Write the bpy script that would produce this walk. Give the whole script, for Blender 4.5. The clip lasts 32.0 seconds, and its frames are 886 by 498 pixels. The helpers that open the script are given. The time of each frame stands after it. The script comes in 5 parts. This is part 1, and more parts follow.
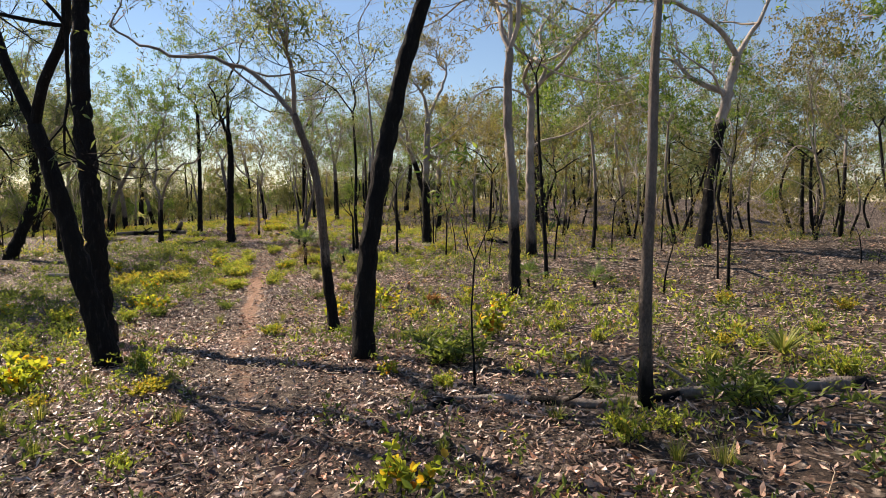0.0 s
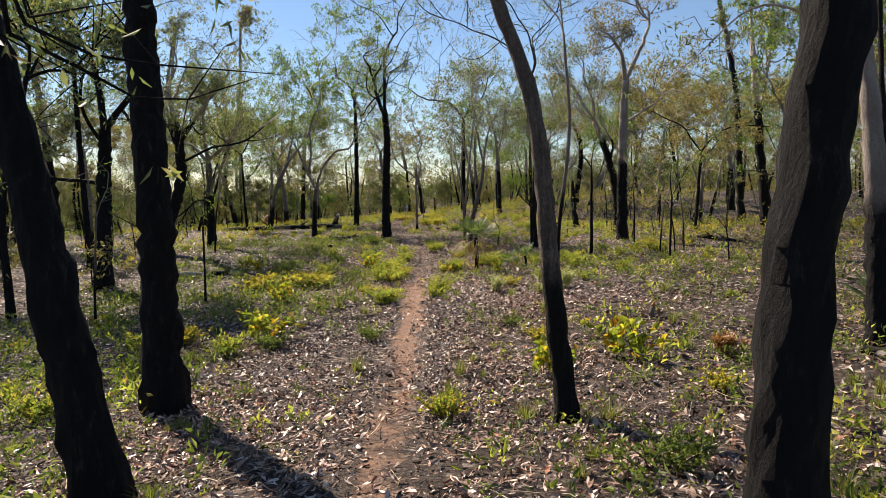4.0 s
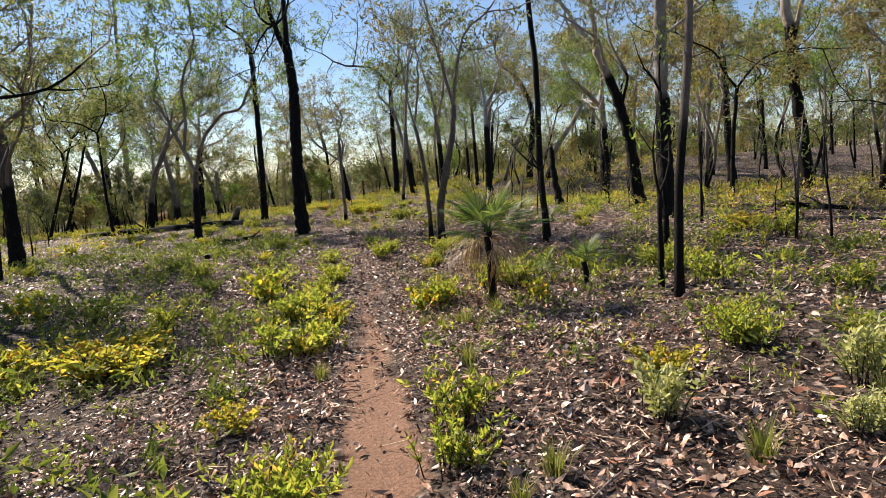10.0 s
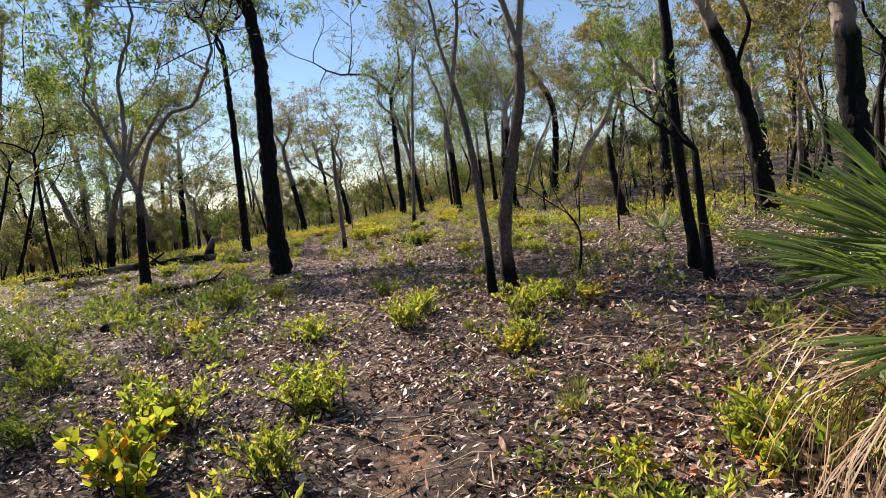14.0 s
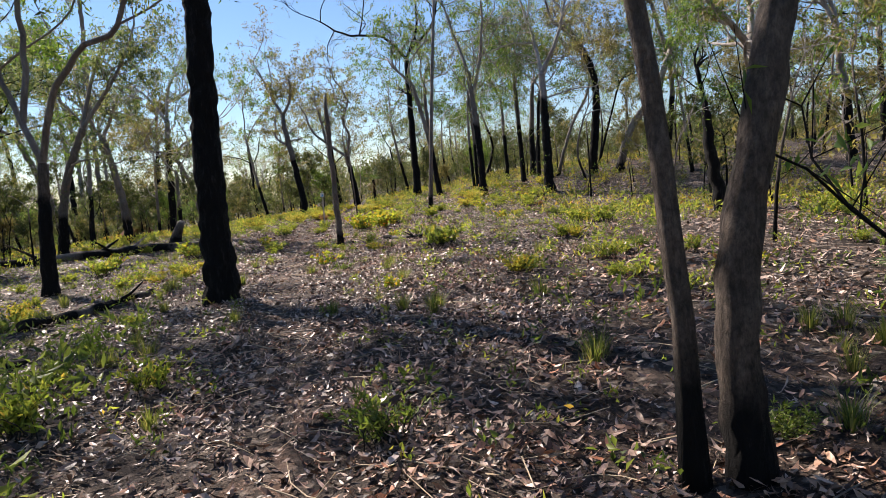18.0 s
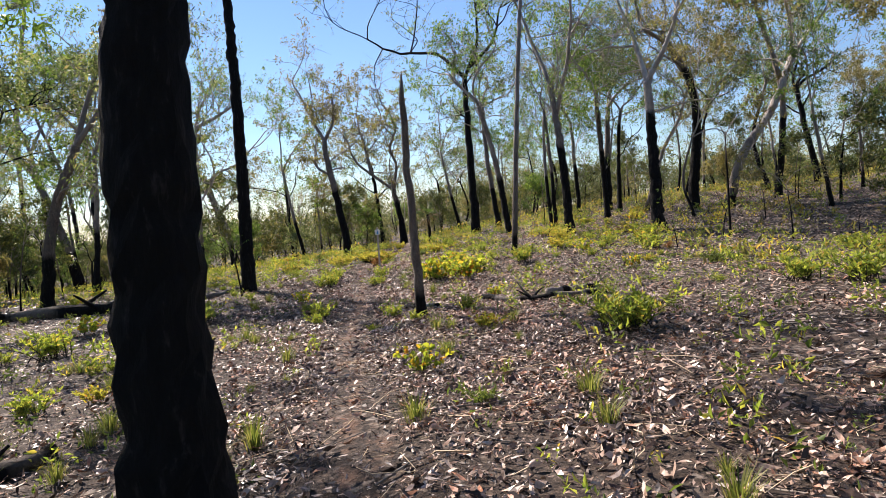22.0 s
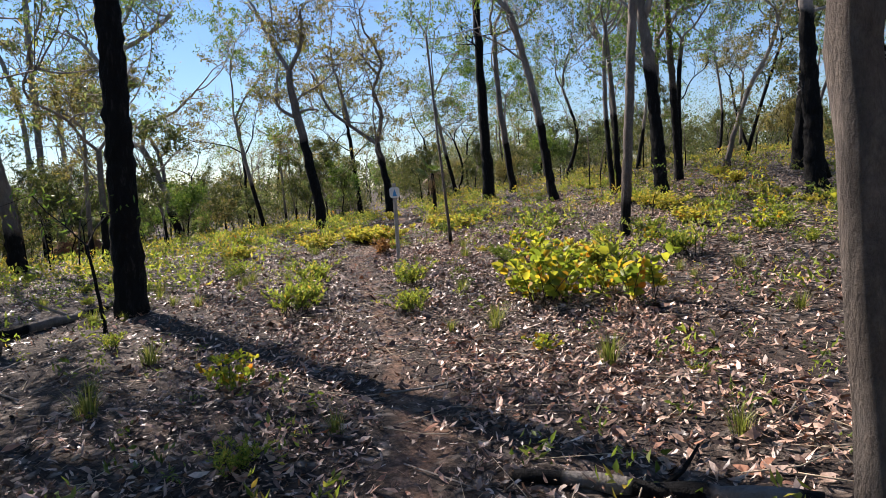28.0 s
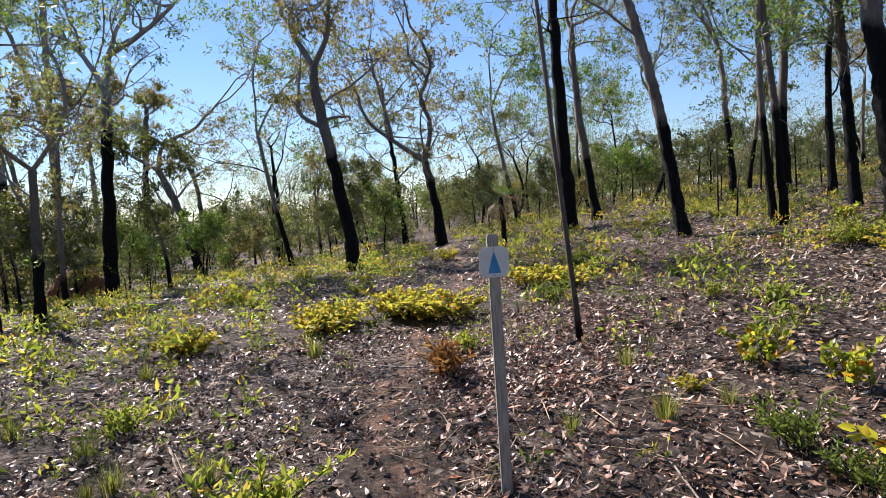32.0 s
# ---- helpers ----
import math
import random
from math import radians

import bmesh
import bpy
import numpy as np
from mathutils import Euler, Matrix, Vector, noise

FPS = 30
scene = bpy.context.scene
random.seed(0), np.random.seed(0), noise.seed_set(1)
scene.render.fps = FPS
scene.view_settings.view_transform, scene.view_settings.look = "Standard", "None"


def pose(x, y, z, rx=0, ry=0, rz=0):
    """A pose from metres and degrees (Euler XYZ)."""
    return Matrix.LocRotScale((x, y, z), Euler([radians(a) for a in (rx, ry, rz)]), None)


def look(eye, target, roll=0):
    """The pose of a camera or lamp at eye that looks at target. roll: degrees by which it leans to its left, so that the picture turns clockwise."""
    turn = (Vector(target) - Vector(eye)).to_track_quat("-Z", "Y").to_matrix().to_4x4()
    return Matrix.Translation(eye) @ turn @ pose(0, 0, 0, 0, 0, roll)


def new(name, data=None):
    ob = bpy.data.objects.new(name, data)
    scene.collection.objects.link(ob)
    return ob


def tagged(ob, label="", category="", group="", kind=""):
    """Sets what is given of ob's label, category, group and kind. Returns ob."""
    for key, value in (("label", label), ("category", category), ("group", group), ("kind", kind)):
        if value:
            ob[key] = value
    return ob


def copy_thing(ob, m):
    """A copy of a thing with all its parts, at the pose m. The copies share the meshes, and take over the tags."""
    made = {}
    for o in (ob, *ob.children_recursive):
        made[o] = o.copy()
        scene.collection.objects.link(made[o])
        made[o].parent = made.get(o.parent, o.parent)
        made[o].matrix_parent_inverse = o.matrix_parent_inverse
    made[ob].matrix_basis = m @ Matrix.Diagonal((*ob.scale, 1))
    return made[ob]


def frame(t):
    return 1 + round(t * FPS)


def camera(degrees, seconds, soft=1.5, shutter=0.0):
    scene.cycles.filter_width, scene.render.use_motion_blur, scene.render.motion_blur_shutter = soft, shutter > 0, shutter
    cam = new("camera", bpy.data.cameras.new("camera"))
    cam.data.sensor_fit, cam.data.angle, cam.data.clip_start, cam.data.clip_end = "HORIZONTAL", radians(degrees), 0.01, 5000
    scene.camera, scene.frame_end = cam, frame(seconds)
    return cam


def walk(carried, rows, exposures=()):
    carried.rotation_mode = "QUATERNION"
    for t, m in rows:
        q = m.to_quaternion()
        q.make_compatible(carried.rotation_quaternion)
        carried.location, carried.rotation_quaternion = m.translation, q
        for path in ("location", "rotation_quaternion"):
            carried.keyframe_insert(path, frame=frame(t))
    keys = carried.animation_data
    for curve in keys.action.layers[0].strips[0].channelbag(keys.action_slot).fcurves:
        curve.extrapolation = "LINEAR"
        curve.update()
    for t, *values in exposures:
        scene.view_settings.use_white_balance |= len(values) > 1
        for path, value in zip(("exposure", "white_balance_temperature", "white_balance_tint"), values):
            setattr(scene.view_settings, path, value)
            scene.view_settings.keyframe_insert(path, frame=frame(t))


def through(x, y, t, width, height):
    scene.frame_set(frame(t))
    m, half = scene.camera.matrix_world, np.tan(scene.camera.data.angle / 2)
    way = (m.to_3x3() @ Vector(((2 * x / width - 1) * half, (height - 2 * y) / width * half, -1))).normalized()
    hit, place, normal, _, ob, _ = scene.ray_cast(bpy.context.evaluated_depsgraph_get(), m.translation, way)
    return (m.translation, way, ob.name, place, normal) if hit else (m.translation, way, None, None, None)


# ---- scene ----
cam = camera(70.3, 32.0, soft=0.7)
PATH = [
    (0, (0.002, 0.000, 1.501), (0.574, 1.910, 1.346), 0.58),
    (0.5, (0.153, 0.667, 1.452), (0.630, 2.601, 1.276), 0.43),
    (1, (0.274, 1.341, 1.421), (0.638, 3.296, 1.210), 0.36),
    (1.5, (0.339, 2.033, 1.392), (0.579, 4.003, 1.143), 0.33),
    (2, (0.278, 2.657, 1.360), (0.415, 4.635, 1.095), 0.34),
    (2.5, (0.196, 3.336, 1.284), (0.278, 5.316, 1.020), 0.30),
    (3, (0.088, 4.081, 1.214), (0.166, 6.065, 0.977), 0.34),
    (3.5, (0.030, 4.864, 1.127), (0.123, 6.851, 0.924), 0.30),
    (5.5, (-0.228, 7.721, 1.087), (-0.114, 9.716, 0.991), -0.90),
    (6, (-0.299, 8.446, 1.017), (-0.110, 10.435, 0.924), -1.63),
    (6.5, (-0.337, 9.137, 0.965), (-0.051, 11.113, 0.856), -2.32),
    (7, (-0.276, 9.831, 0.870), (0.086, 11.793, 0.730), -2.70),
    (7.5, (-0.252, 10.557, 0.805), (0.136, 12.512, 0.642), -2.99),
    (8, (-0.209, 11.304, 0.770), (0.165, 13.262, 0.601), -3.06),
    (8.5, (-0.179, 12.084, 0.753), (0.164, 14.047, 0.578), -3.10),
    (9, (-0.190, 12.850, 0.744), (0.138, 14.814, 0.555), -3.10),
    (9.5, (-0.158, 13.649, 0.697), (0.168, 15.611, 0.487), -3.03),
    (10, (-0.147, 14.440, 0.669), (0.180, 16.401, 0.450), -3.09),
    (10.5, (-0.111, 15.224, 0.624), (0.203, 17.188, 0.418), -3.10),
    (11, (-0.077, 15.982, 0.620), (0.220, 17.952, 0.451), -3.36),
    (11.5, (-0.007, 16.667, 0.611), (0.281, 18.643, 0.485), -3.54),
    (12, (-0.003, 17.371, 0.603), (0.288, 19.348, 0.506), -3.42),
    (12.5, (0.009, 18.093, 0.588), (0.306, 20.069, 0.494), -3.64),
    (13, (-0.002, 18.813, 0.532), (0.301, 20.786, 0.414), -4.46),
    (13.5, (-0.004, 19.608, 0.511), (0.309, 21.578, 0.369), -5.07),
    (14, (0.082, 20.379, 0.463), (0.403, 22.347, 0.308), -5.68),
    (14.5, (0.172, 21.120, 0.460), (0.507, 23.085, 0.308), -5.91),
    (16.5, (0.358, 23.518, 0.562), (0.703, 25.478, 0.362), -4.24),
    (17, (0.453, 24.126, 0.576), (0.799, 26.084, 0.365), -3.97),
    (17.5, (0.559, 24.820, 0.554), (0.880, 26.782, 0.333), -4.13),
    (18, (0.567, 25.472, 0.561), (0.844, 27.440, 0.344), -4.31),
    (18.5, (0.533, 26.207, 0.553), (0.755, 28.183, 0.342), -4.14),
    (19, (0.464, 26.905, 0.568), (0.623, 28.889, 0.374), -4.09),
    (19.5, (0.394, 27.567, 0.594), (0.509, 29.557, 0.423), -4.01),
    (20, (0.301, 28.279, 0.645), (0.379, 30.273, 0.503), -3.98),
    (20.5, (0.134, 28.978, 0.697), (0.197, 30.974, 0.584), -4.18),
    (21, (0.017, 29.737, 0.675), (0.092, 31.733, 0.581), -4.07),
    (21.5, (-0.135, 30.464, 0.653), (-0.012, 32.458, 0.563), -4.01),
    (22, (-0.236, 31.200, 0.569), (-0.052, 33.189, 0.476), -3.99),
    (22.5, (-0.317, 31.934, 0.551), (-0.087, 33.918, 0.460), -3.91),
    (23, (-0.374, 32.641, 0.593), (-0.123, 34.623, 0.499), -3.70),
    (23.5, (-0.395, 33.385, 0.704), (-0.156, 35.367, 0.585), -3.71),
    (24, (-0.367, 34.099, 0.817), (-0.152, 36.081, 0.654), -3.89),
    (24.5, (-0.314, 34.786, 0.889), (-0.137, 36.767, 0.679), -4.10),
    (25, (-0.289, 35.463, 0.915), (-0.158, 37.444, 0.674), -4.37),
    (25.5, (-0.339, 36.165, 0.902), (-0.245, 38.147, 0.649), -4.08),
    (27.5, (-1.068, 38.719, 0.412), (-0.821, 40.692, 0.204), -3.62),
    (28, (-1.038, 39.484, 0.407), (-0.754, 41.454, 0.208), -3.38),
    (28.5, (-1.071, 40.203, 0.405), (-0.787, 42.175, 0.227), -3.41),
    (29, (-1.048, 40.940, 0.401), (-0.771, 42.914, 0.230), -3.35),
    (29.5, (-1.016, 41.684, 0.428), (-0.744, 43.659, 0.261), -3.43),
    (30, (-1.024, 42.452, 0.528), (-0.745, 44.425, 0.355), -3.54),
    (30.5, (-0.905, 43.249, 0.526), (-0.637, 45.223, 0.351), -3.74),
    (31, (-0.830, 44.001, 0.549), (-0.596, 45.980, 0.391), -3.75),
    (31.5, (-0.808, 44.723, 0.577), (-0.612, 46.708, 0.436), -3.82),
    (32, (-0.846, 45.433, 0.607), (-0.701, 47.424, 0.488), -3.77),
]
walk(cam, [(t, look(eye, target, roll)) for t, eye, target, roll in PATH],
     [(0, 0.98, 7400, 18), (3, 0.88, 7150, 17), (6, 0.95, 6700, 15), (8, 0.95, 6900, 15), (9, 1.03, 7000, 17), (12, 0.95, 6850, 18), (14, 1.02, 6900, 18), (17, 0.97, 6550, 17), (19, 1.02, 6450, 17), (22, 1.15, 6450, 18), (24, 1.17, 6450, 19), (25, 1.05, 6400, 18), (28, 0.94, 6250, 17), (30, 0.99, 6250, 18), (31, 0.93, 6200, 17), (32, 1.0, 6150, 18)])

# ---- light ----
SUN_AZ, SUN_EL = radians(-34), radians(38)  # from +y, clockwise; above the horizon
world = bpy.data.worlds.new("world")
scene.world = world
world.use_nodes = True
sky = world.node_tree.nodes.new("ShaderNodeTexSky")
sky.sky_type, sky.sun_disc = "NISHITA", False
sky.sun_elevation, sky.sun_rotation = SUN_EL, SUN_AZ
sky.altitude, sky.air_density, sky.dust_density, sky.ozone_density = 0, 1.2, 0.0, 6.0
world.node_tree.links.new(sky.outputs[0], world.node_tree.nodes["Background"].inputs[0])
world.node_tree.nodes["Background"].inputs[1].default_value = 0.068
sun = new("sun", bpy.data.lights.new("sun", "SUN"))
sun.data.energy, sun.data.angle, sun.data.color = 5.0, radians(0.5), (1.0, 0.90, 0.76)
sun_way = Vector((math.sin(SUN_AZ) * math.cos(SUN_EL), math.cos(SUN_AZ) * math.cos(SUN_EL), math.sin(SUN_EL)))
sun.matrix_world = look(sun_way * 50, (0, 0, 0))


# ---- materials ----
def material(name, rough=0.9):
    mat = bpy.data.materials.new(name)
    mat.use_nodes = True
    nodes, links = mat.node_tree.nodes, mat.node_tree.links
    shader = nodes["Principled BSDF"]
    shader.inputs["Roughness"].default_value = rough
    shader.inputs["Specular IOR Level"].default_value = 0.25
    return mat, nodes, links, shader


def ramp(nodes, links, source, *stops):
    made = nodes.new("ShaderNodeValToRGB")
    while len(made.color_ramp.elements) < len(stops):
        made.color_ramp.elements.new(0.5)
    for element, (at, colour) in zip(made.color_ramp.elements, stops):
        element.position, element.color = at, (*colour, 1)
    links.new(source, made.inputs[0])
    return made.outputs[0]


def grain(nodes, links, scale, detail=6.0, rough=0.6, stretch=None, coords="Object"):
    where = nodes.new("ShaderNodeTexCoord").outputs[coords]
    if stretch:
        mapping = nodes.new("ShaderNodeMapping")
        mapping.inputs["Scale"].default_value = stretch
        links.new(where, mapping.inputs[0])
        where = mapping.outputs[0]
    made = nodes.new("ShaderNodeTexNoise")
    made.inputs["Scale"].default_value, made.inputs["Detail"].default_value = scale, detail
    made.inputs["Roughness"].default_value = rough
    links.new(where, made.inputs["Vector"])
    return made.outputs["Fac"]


def blend(nodes, links, fac, a, b, kind="MIX"):
    made = nodes.new("ShaderNodeMix")
    made.data_type, made.blend_type = "RGBA", kind
    for socket, value in ((made.inputs[0], fac), (made.inputs[6], a), (made.inputs[7], b)):
        if isinstance(value, (int, float)):
            socket.default_value = value
        elif isinstance(value, tuple):
            socket.default_value = (*value, 1)
        else:
            links.new(value, socket)
    return made.outputs[2]


def bump(nodes, links, shader, height, strength=0.5, distance=0.02):
    made = nodes.new("ShaderNodeBump")
    made.inputs["Strength"].default_value, made.inputs["Distance"].default_value = strength, distance
    links.new(height, made.inputs["Height"])
    links.new(made.outputs[0], shader.inputs["Normal"])


def attribute(nodes, name):
    made = nodes.new("ShaderNodeAttribute")
    made.attribute_name = name
    return made.outputs["Fac"]


def soil_material():
    """Dark burnt soil with ash, red earth where feet have worn it."""
    mat, nodes, links, shader = material("burnt_soil")
    fine = grain(nodes, links, 38, 8, 0.7)
    broad = grain(nodes, links, 0.9, 5, 0.6)
    mid = grain(nodes, links, 6.0, 6, 0.65)
    where = nodes.new("ShaderNodeTexCoord").outputs["Object"]
    warp = nodes.new("ShaderNodeVectorMath")
    warp.operation = "MULTIPLY_ADD"
    shake = nodes.new("ShaderNodeTexNoise")
    shake.inputs["Scale"].default_value = 9.0
    links.new(where, shake.inputs["Vector"])
    links.new(shake.outputs["Color"], warp.inputs[0])
    warp.inputs[1].default_value = (0.12, 0.12, 0.0)
    links.new(where, warp.inputs[2])
    scraps = nodes.new("ShaderNodeTexVoronoi")
    scraps.inputs["Scale"].default_value = 17.0
    links.new(warp.outputs[0], scraps.inputs["Vector"])
    pick = nodes.new("ShaderNodeSeparateColor")
    links.new(scraps.outputs["Color"], pick.inputs[0])
    scrap = ramp(nodes, links, pick.outputs[0], (0.0, (0.012, 0.009, 0.008)), (0.4, (0.035, 0.025, 0.02)), (0.6, (0.13, 0.088, 0.066)), (0.76, (0.40, 0.30, 0.23)), (1.0, (0.74, 0.64, 0.55)))
    rim = ramp(nodes, links, scraps.outputs["Distance"], (0.25, (1, 1, 1)), (0.55, (0.3, 0.3, 0.3)))
    scrap = blend(nodes, links, 1.0, scrap, rim, "MULTIPLY")
    dark = ramp(nodes, links, fine, (0.3, (0.014, 0.011, 0.010)), (0.52, (0.055, 0.040, 0.032)), (0.68, (0.2, 0.145, 0.11)))
    strewn = nodes.new("ShaderNodeMath")
    strewn.operation, strewn.use_clamp = "MULTIPLY_ADD", True
    links.new(attribute(nodes, "strewn"), strewn.inputs[0])
    strewn.inputs[1].default_value = 0.5
    links.new(ramp(nodes, links, broad, (0.36, (0.08, 0.08, 0.08)), (0.6, (0.5, 0.5, 0.5))), strewn.inputs[2])
    base = blend(nodes, links, strewn.outputs[0], dark, scrap)
    red = ramp(nodes, links, fine, (0.3, (0.13, 0.074, 0.048)), (0.6, (0.30, 0.18, 0.12)), (0.8, (0.44, 0.30, 0.215)))
    worn = nodes.new("ShaderNodeMath")
    worn.operation = "MULTIPLY_ADD"
    links.new(mid, worn.inputs[0])
    worn.inputs[1].default_value = 0.9
    links.new(attribute(nodes, "worn"), worn.inputs[2])
    edge = ramp(nodes, links, worn.outputs[0], (0.75, (0, 0, 0)), (1.0, (1, 1, 1)))
    links.new(blend(nodes, links, edge, base, red), shader.inputs["Base Color"])
    bump(nodes, links, shader, fine, 0.9, 0.03)
    return mat


def island_colour(nodes, links, *stops):
    made = nodes.new("ShaderNodeNewGeometry")
    return ramp(nodes, links, made.outputs["Random Per Island"], *stops)


def litter_material():
    mat, nodes, links, shader = material("fallen_leaves", 0.42)
    tone = island_colour(nodes, links, (0.0, (0.03, 0.02, 0.016)), (0.25, (0.10, 0.062, 0.044)), (0.42, (0.28, 0.19, 0.135)),
                         (0.60, (0.48, 0.36, 0.28)), (0.74, (0.64, 0.53, 0.45)), (0.82, (0.46, 0.22, 0.12)), (0.88, (0.36, 0.24, 0.17)), (1.0, (0.82, 0.75, 0.68)))
    shader.inputs["Specular IOR Level"].default_value = 0.45
    region = ramp(nodes, links, grain(nodes, links, 0.35, 3), (0.4, (0.95, 0.89, 0.86)), (0.62, (1.22, 0.98, 0.85)))
    tone = blend(nodes, links, 1.0, tone, region, "MULTIPLY")
    mottle = ramp(nodes, links, grain(nodes, links, 60, 4), (0.3, (0.6, 0.6, 0.6)), (0.7, (1.1, 1.1, 1.1)))
    links.new(blend(nodes, links, 1.0, tone, mottle, "MULTIPLY"), shader.inputs["Base Color"])
    return mat


def leaf_material(name, *stops, through=0.45, gloss=0.35):
    """Living leaves, which let light through."""
    mat, nodes, links, shader = material(name, 0.5)
    tone = island_colour(nodes, links, *stops)
    spot = ramp(nodes, links, grain(nodes, links, 3.0, 3), (0.35, (0.72, 0.75, 0.7)), (0.7, (1.12, 1.1, 1.0)))
    tone = blend(nodes, links, 1.0, tone, spot, "MULTIPLY")
    links.new(tone, shader.inputs["Base Color"])
    shader.inputs["Specular IOR Level"].default_value = gloss
    light = nodes.new("ShaderNodeBsdfTranslucent")
    links.new(blend(nodes, links, 1.0, tone, (1.25, 1.25, 0.75), "MULTIPLY"), light.inputs[0])
    mix = nodes.new("ShaderNodeMixShader")
    mix.inputs[0].default_value = through
    links.new(shader.outputs[0], mix.inputs[1])
    links.new(light.outputs[0], mix.inputs[2])
    links.new(mix.outputs[0], nodes["Material Output"].inputs[0])
    return mat


def bark_material():
    """Grey gum bark, burnt black up to a ragged height that each mesh carries."""
    mat, nodes, links, shader = material("gum_bark", 0.92)
    ridges = grain(nodes, links, 16, 8, 0.7, (1, 1, 0.22))
    flakes = grain(nodes, links, 3.2, 5, 0.6, (1, 1, 0.5))
    rough = ramp(nodes, links, ridges, (0.3, (0.035, 0.028, 0.025)), (0.55, (0.12, 0.097, 0.082)), (0.75, (0.23, 0.195, 0.168)))
    chips = grain(nodes, links, 48, 6, 0.75, (1, 1, 0.55))
    rough = blend(nodes, links, 1.0, rough, ramp(nodes, links, chips, (0.36, (0.4, 0.4, 0.4)), (0.62, (1.35, 1.3, 1.25))), "MULTIPLY")
    smooth = ramp(nodes, links, flakes, (0.3, (0.24, 0.20, 0.175)), (0.5, (0.42, 0.37, 0.33)), (0.7, (0.58, 0.54, 0.50)))
    body = blend(nodes, links, attribute(nodes, "tone"), rough, smooth)
    # Black char; ridge crests coloured greyer to stand in for highlights.
    soot = ramp(nodes, links, ridges, (0.35, (0.003, 0.003, 0.0033)), (0.57, (0.008, 0.0075, 0.0075)), (0.73, (0.045, 0.04, 0.038)))
    edge = nodes.new("ShaderNodeMath")
    edge.operation = "MULTIPLY_ADD"
    links.new(flakes, edge.inputs[0])
    edge.inputs[1].default_value = 0.8
    links.new(attribute(nodes, "burn"), edge.inputs[2])
    burnt = ramp(nodes, links, edge.outputs[0], (0.78, (0, 0, 0)), (1.0, (1, 1, 1)))
    links.new(blend(nodes, links, burnt, body, soot), shader.inputs["Base Color"])
    deep = nodes.new("ShaderNodeMath")
    deep.operation = "MULTIPLY_ADD"
    links.new(chips, deep.inputs[0])
    deep.inputs[1].default_value = 0.5
    links.new(ridges, deep.inputs[2])
    bump(nodes, links, shader, deep.outputs[0], 1.0, 0.05)
    return mat


def plain_material(name, dark, light, scale=20, rough=0.85, stretch=None):
    mat, nodes, links, shader = material(name, rough)
    fac = grain(nodes, links, scale, 7, 0.65, stretch)
    links.new(ramp(nodes, links, fac, (0.3, dark), (0.7, light)), shader.inputs["Base Color"])
    bump(nodes, links, shader, fac, 0.5, 0.01)
    return mat


SOIL, LITTER, BARK = soil_material(), litter_material(), bark_material()
GUM = leaf_material("gum_leaves", (0.0, (0.065, 0.095, 0.045)), (0.4, (0.135, 0.18, 0.078)), (0.75, (0.23, 0.27, 0.13)), (0.93, (0.33, 0.33, 0.19)), (1.0, (0.32, 0.24, 0.14)), gloss=0.6, through=0.5)
LUSH = leaf_material("fresh_gum_leaves", (0.0, (0.065, 0.125, 0.028)), (0.6, (0.15, 0.25, 0.055)), (1.0, (0.30, 0.38, 0.10)), through=0.5)
DRY = leaf_material("scorched_gum_leaves", (0.0, (0.12, 0.115, 0.055)), (0.5, (0.24, 0.215, 0.10)), (1.0, (0.34, 0.27, 0.13)), through=0.5)
# Gum leaf colour darkened to carry the shade inside thickets and far growth.
SHADED = leaf_material("shaded_gum_leaves", (0.0, (0.05, 0.07, 0.025)), (0.5, (0.10, 0.125, 0.045)), (0.85, (0.165, 0.18, 0.07)), (1.0, (0.22, 0.17, 0.08)), through=0.4)
LIME = leaf_material("lime_shrub_leaves", (0.0, (0.12, 0.18, 0.04)), (0.4, (0.26, 0.335, 0.07)), (0.85, (0.46, 0.48, 0.11)), (1.0, (0.54, 0.36, 0.10)), through=0.6)
GOLD = leaf_material("golden_shrub_leaves", (0.0, (0.24, 0.27, 0.05)), (0.5, (0.43, 0.41, 0.085)), (0.85, (0.57, 0.45, 0.10)), (1.0, (0.55, 0.24, 0.05)), through=0.6)
OLIVE = leaf_material("olive_shrub_leaves", (0.0, (0.07, 0.11, 0.03)), (0.5, (0.15, 0.21, 0.05)), (1.0, (0.26, 0.30, 0.09)))
BROAD = leaf_material("broad_regrowth_leaves", (0.0, (0.14, 0.20, 0.035)), (0.45, (0.31, 0.38, 0.06)), (0.68, (0.54, 0.51, 0.07)), (0.84, (0.64, 0.42, 0.05)), (1.0, (0.60, 0.20, 0.04)), through=0.58)
GRASS = leaf_material("grass_blades", (0.0, (0.10, 0.14, 0.035)), (0.6, (0.24, 0.27, 0.08)), (1.0, (0.42, 0.36, 0.17)))
FROND = leaf_material("fan_palm_leaf", (0.0, (0.045, 0.09, 0.025)), (0.6, (0.09, 0.155, 0.04)), (1.0, (0.17, 0.24, 0.08)), gloss=0.5)
DEADFROND = leaf_material("dead_palm_leaf", (0.0, (0.11, 0.065, 0.04)), (0.5, (0.25, 0.16, 0.10)), (1.0, (0.46, 0.35, 0.24)), through=0.2)
RUST = leaf_material("dead_rust_leaves", (0.0, (0.24, 0.10, 0.04)), (0.6, (0.40, 0.19, 0.08)), (1.0, (0.50, 0.32, 0.17)), through=0.3)
STRAW = plain_material("dry_straw", (0.38, 0.28, 0.18), (0.68, 0.56, 0.40), 30)
STEM = plain_material("burnt_stems", (0.010, 0.009, 0.008), (0.06, 0.048, 0.04), 40)
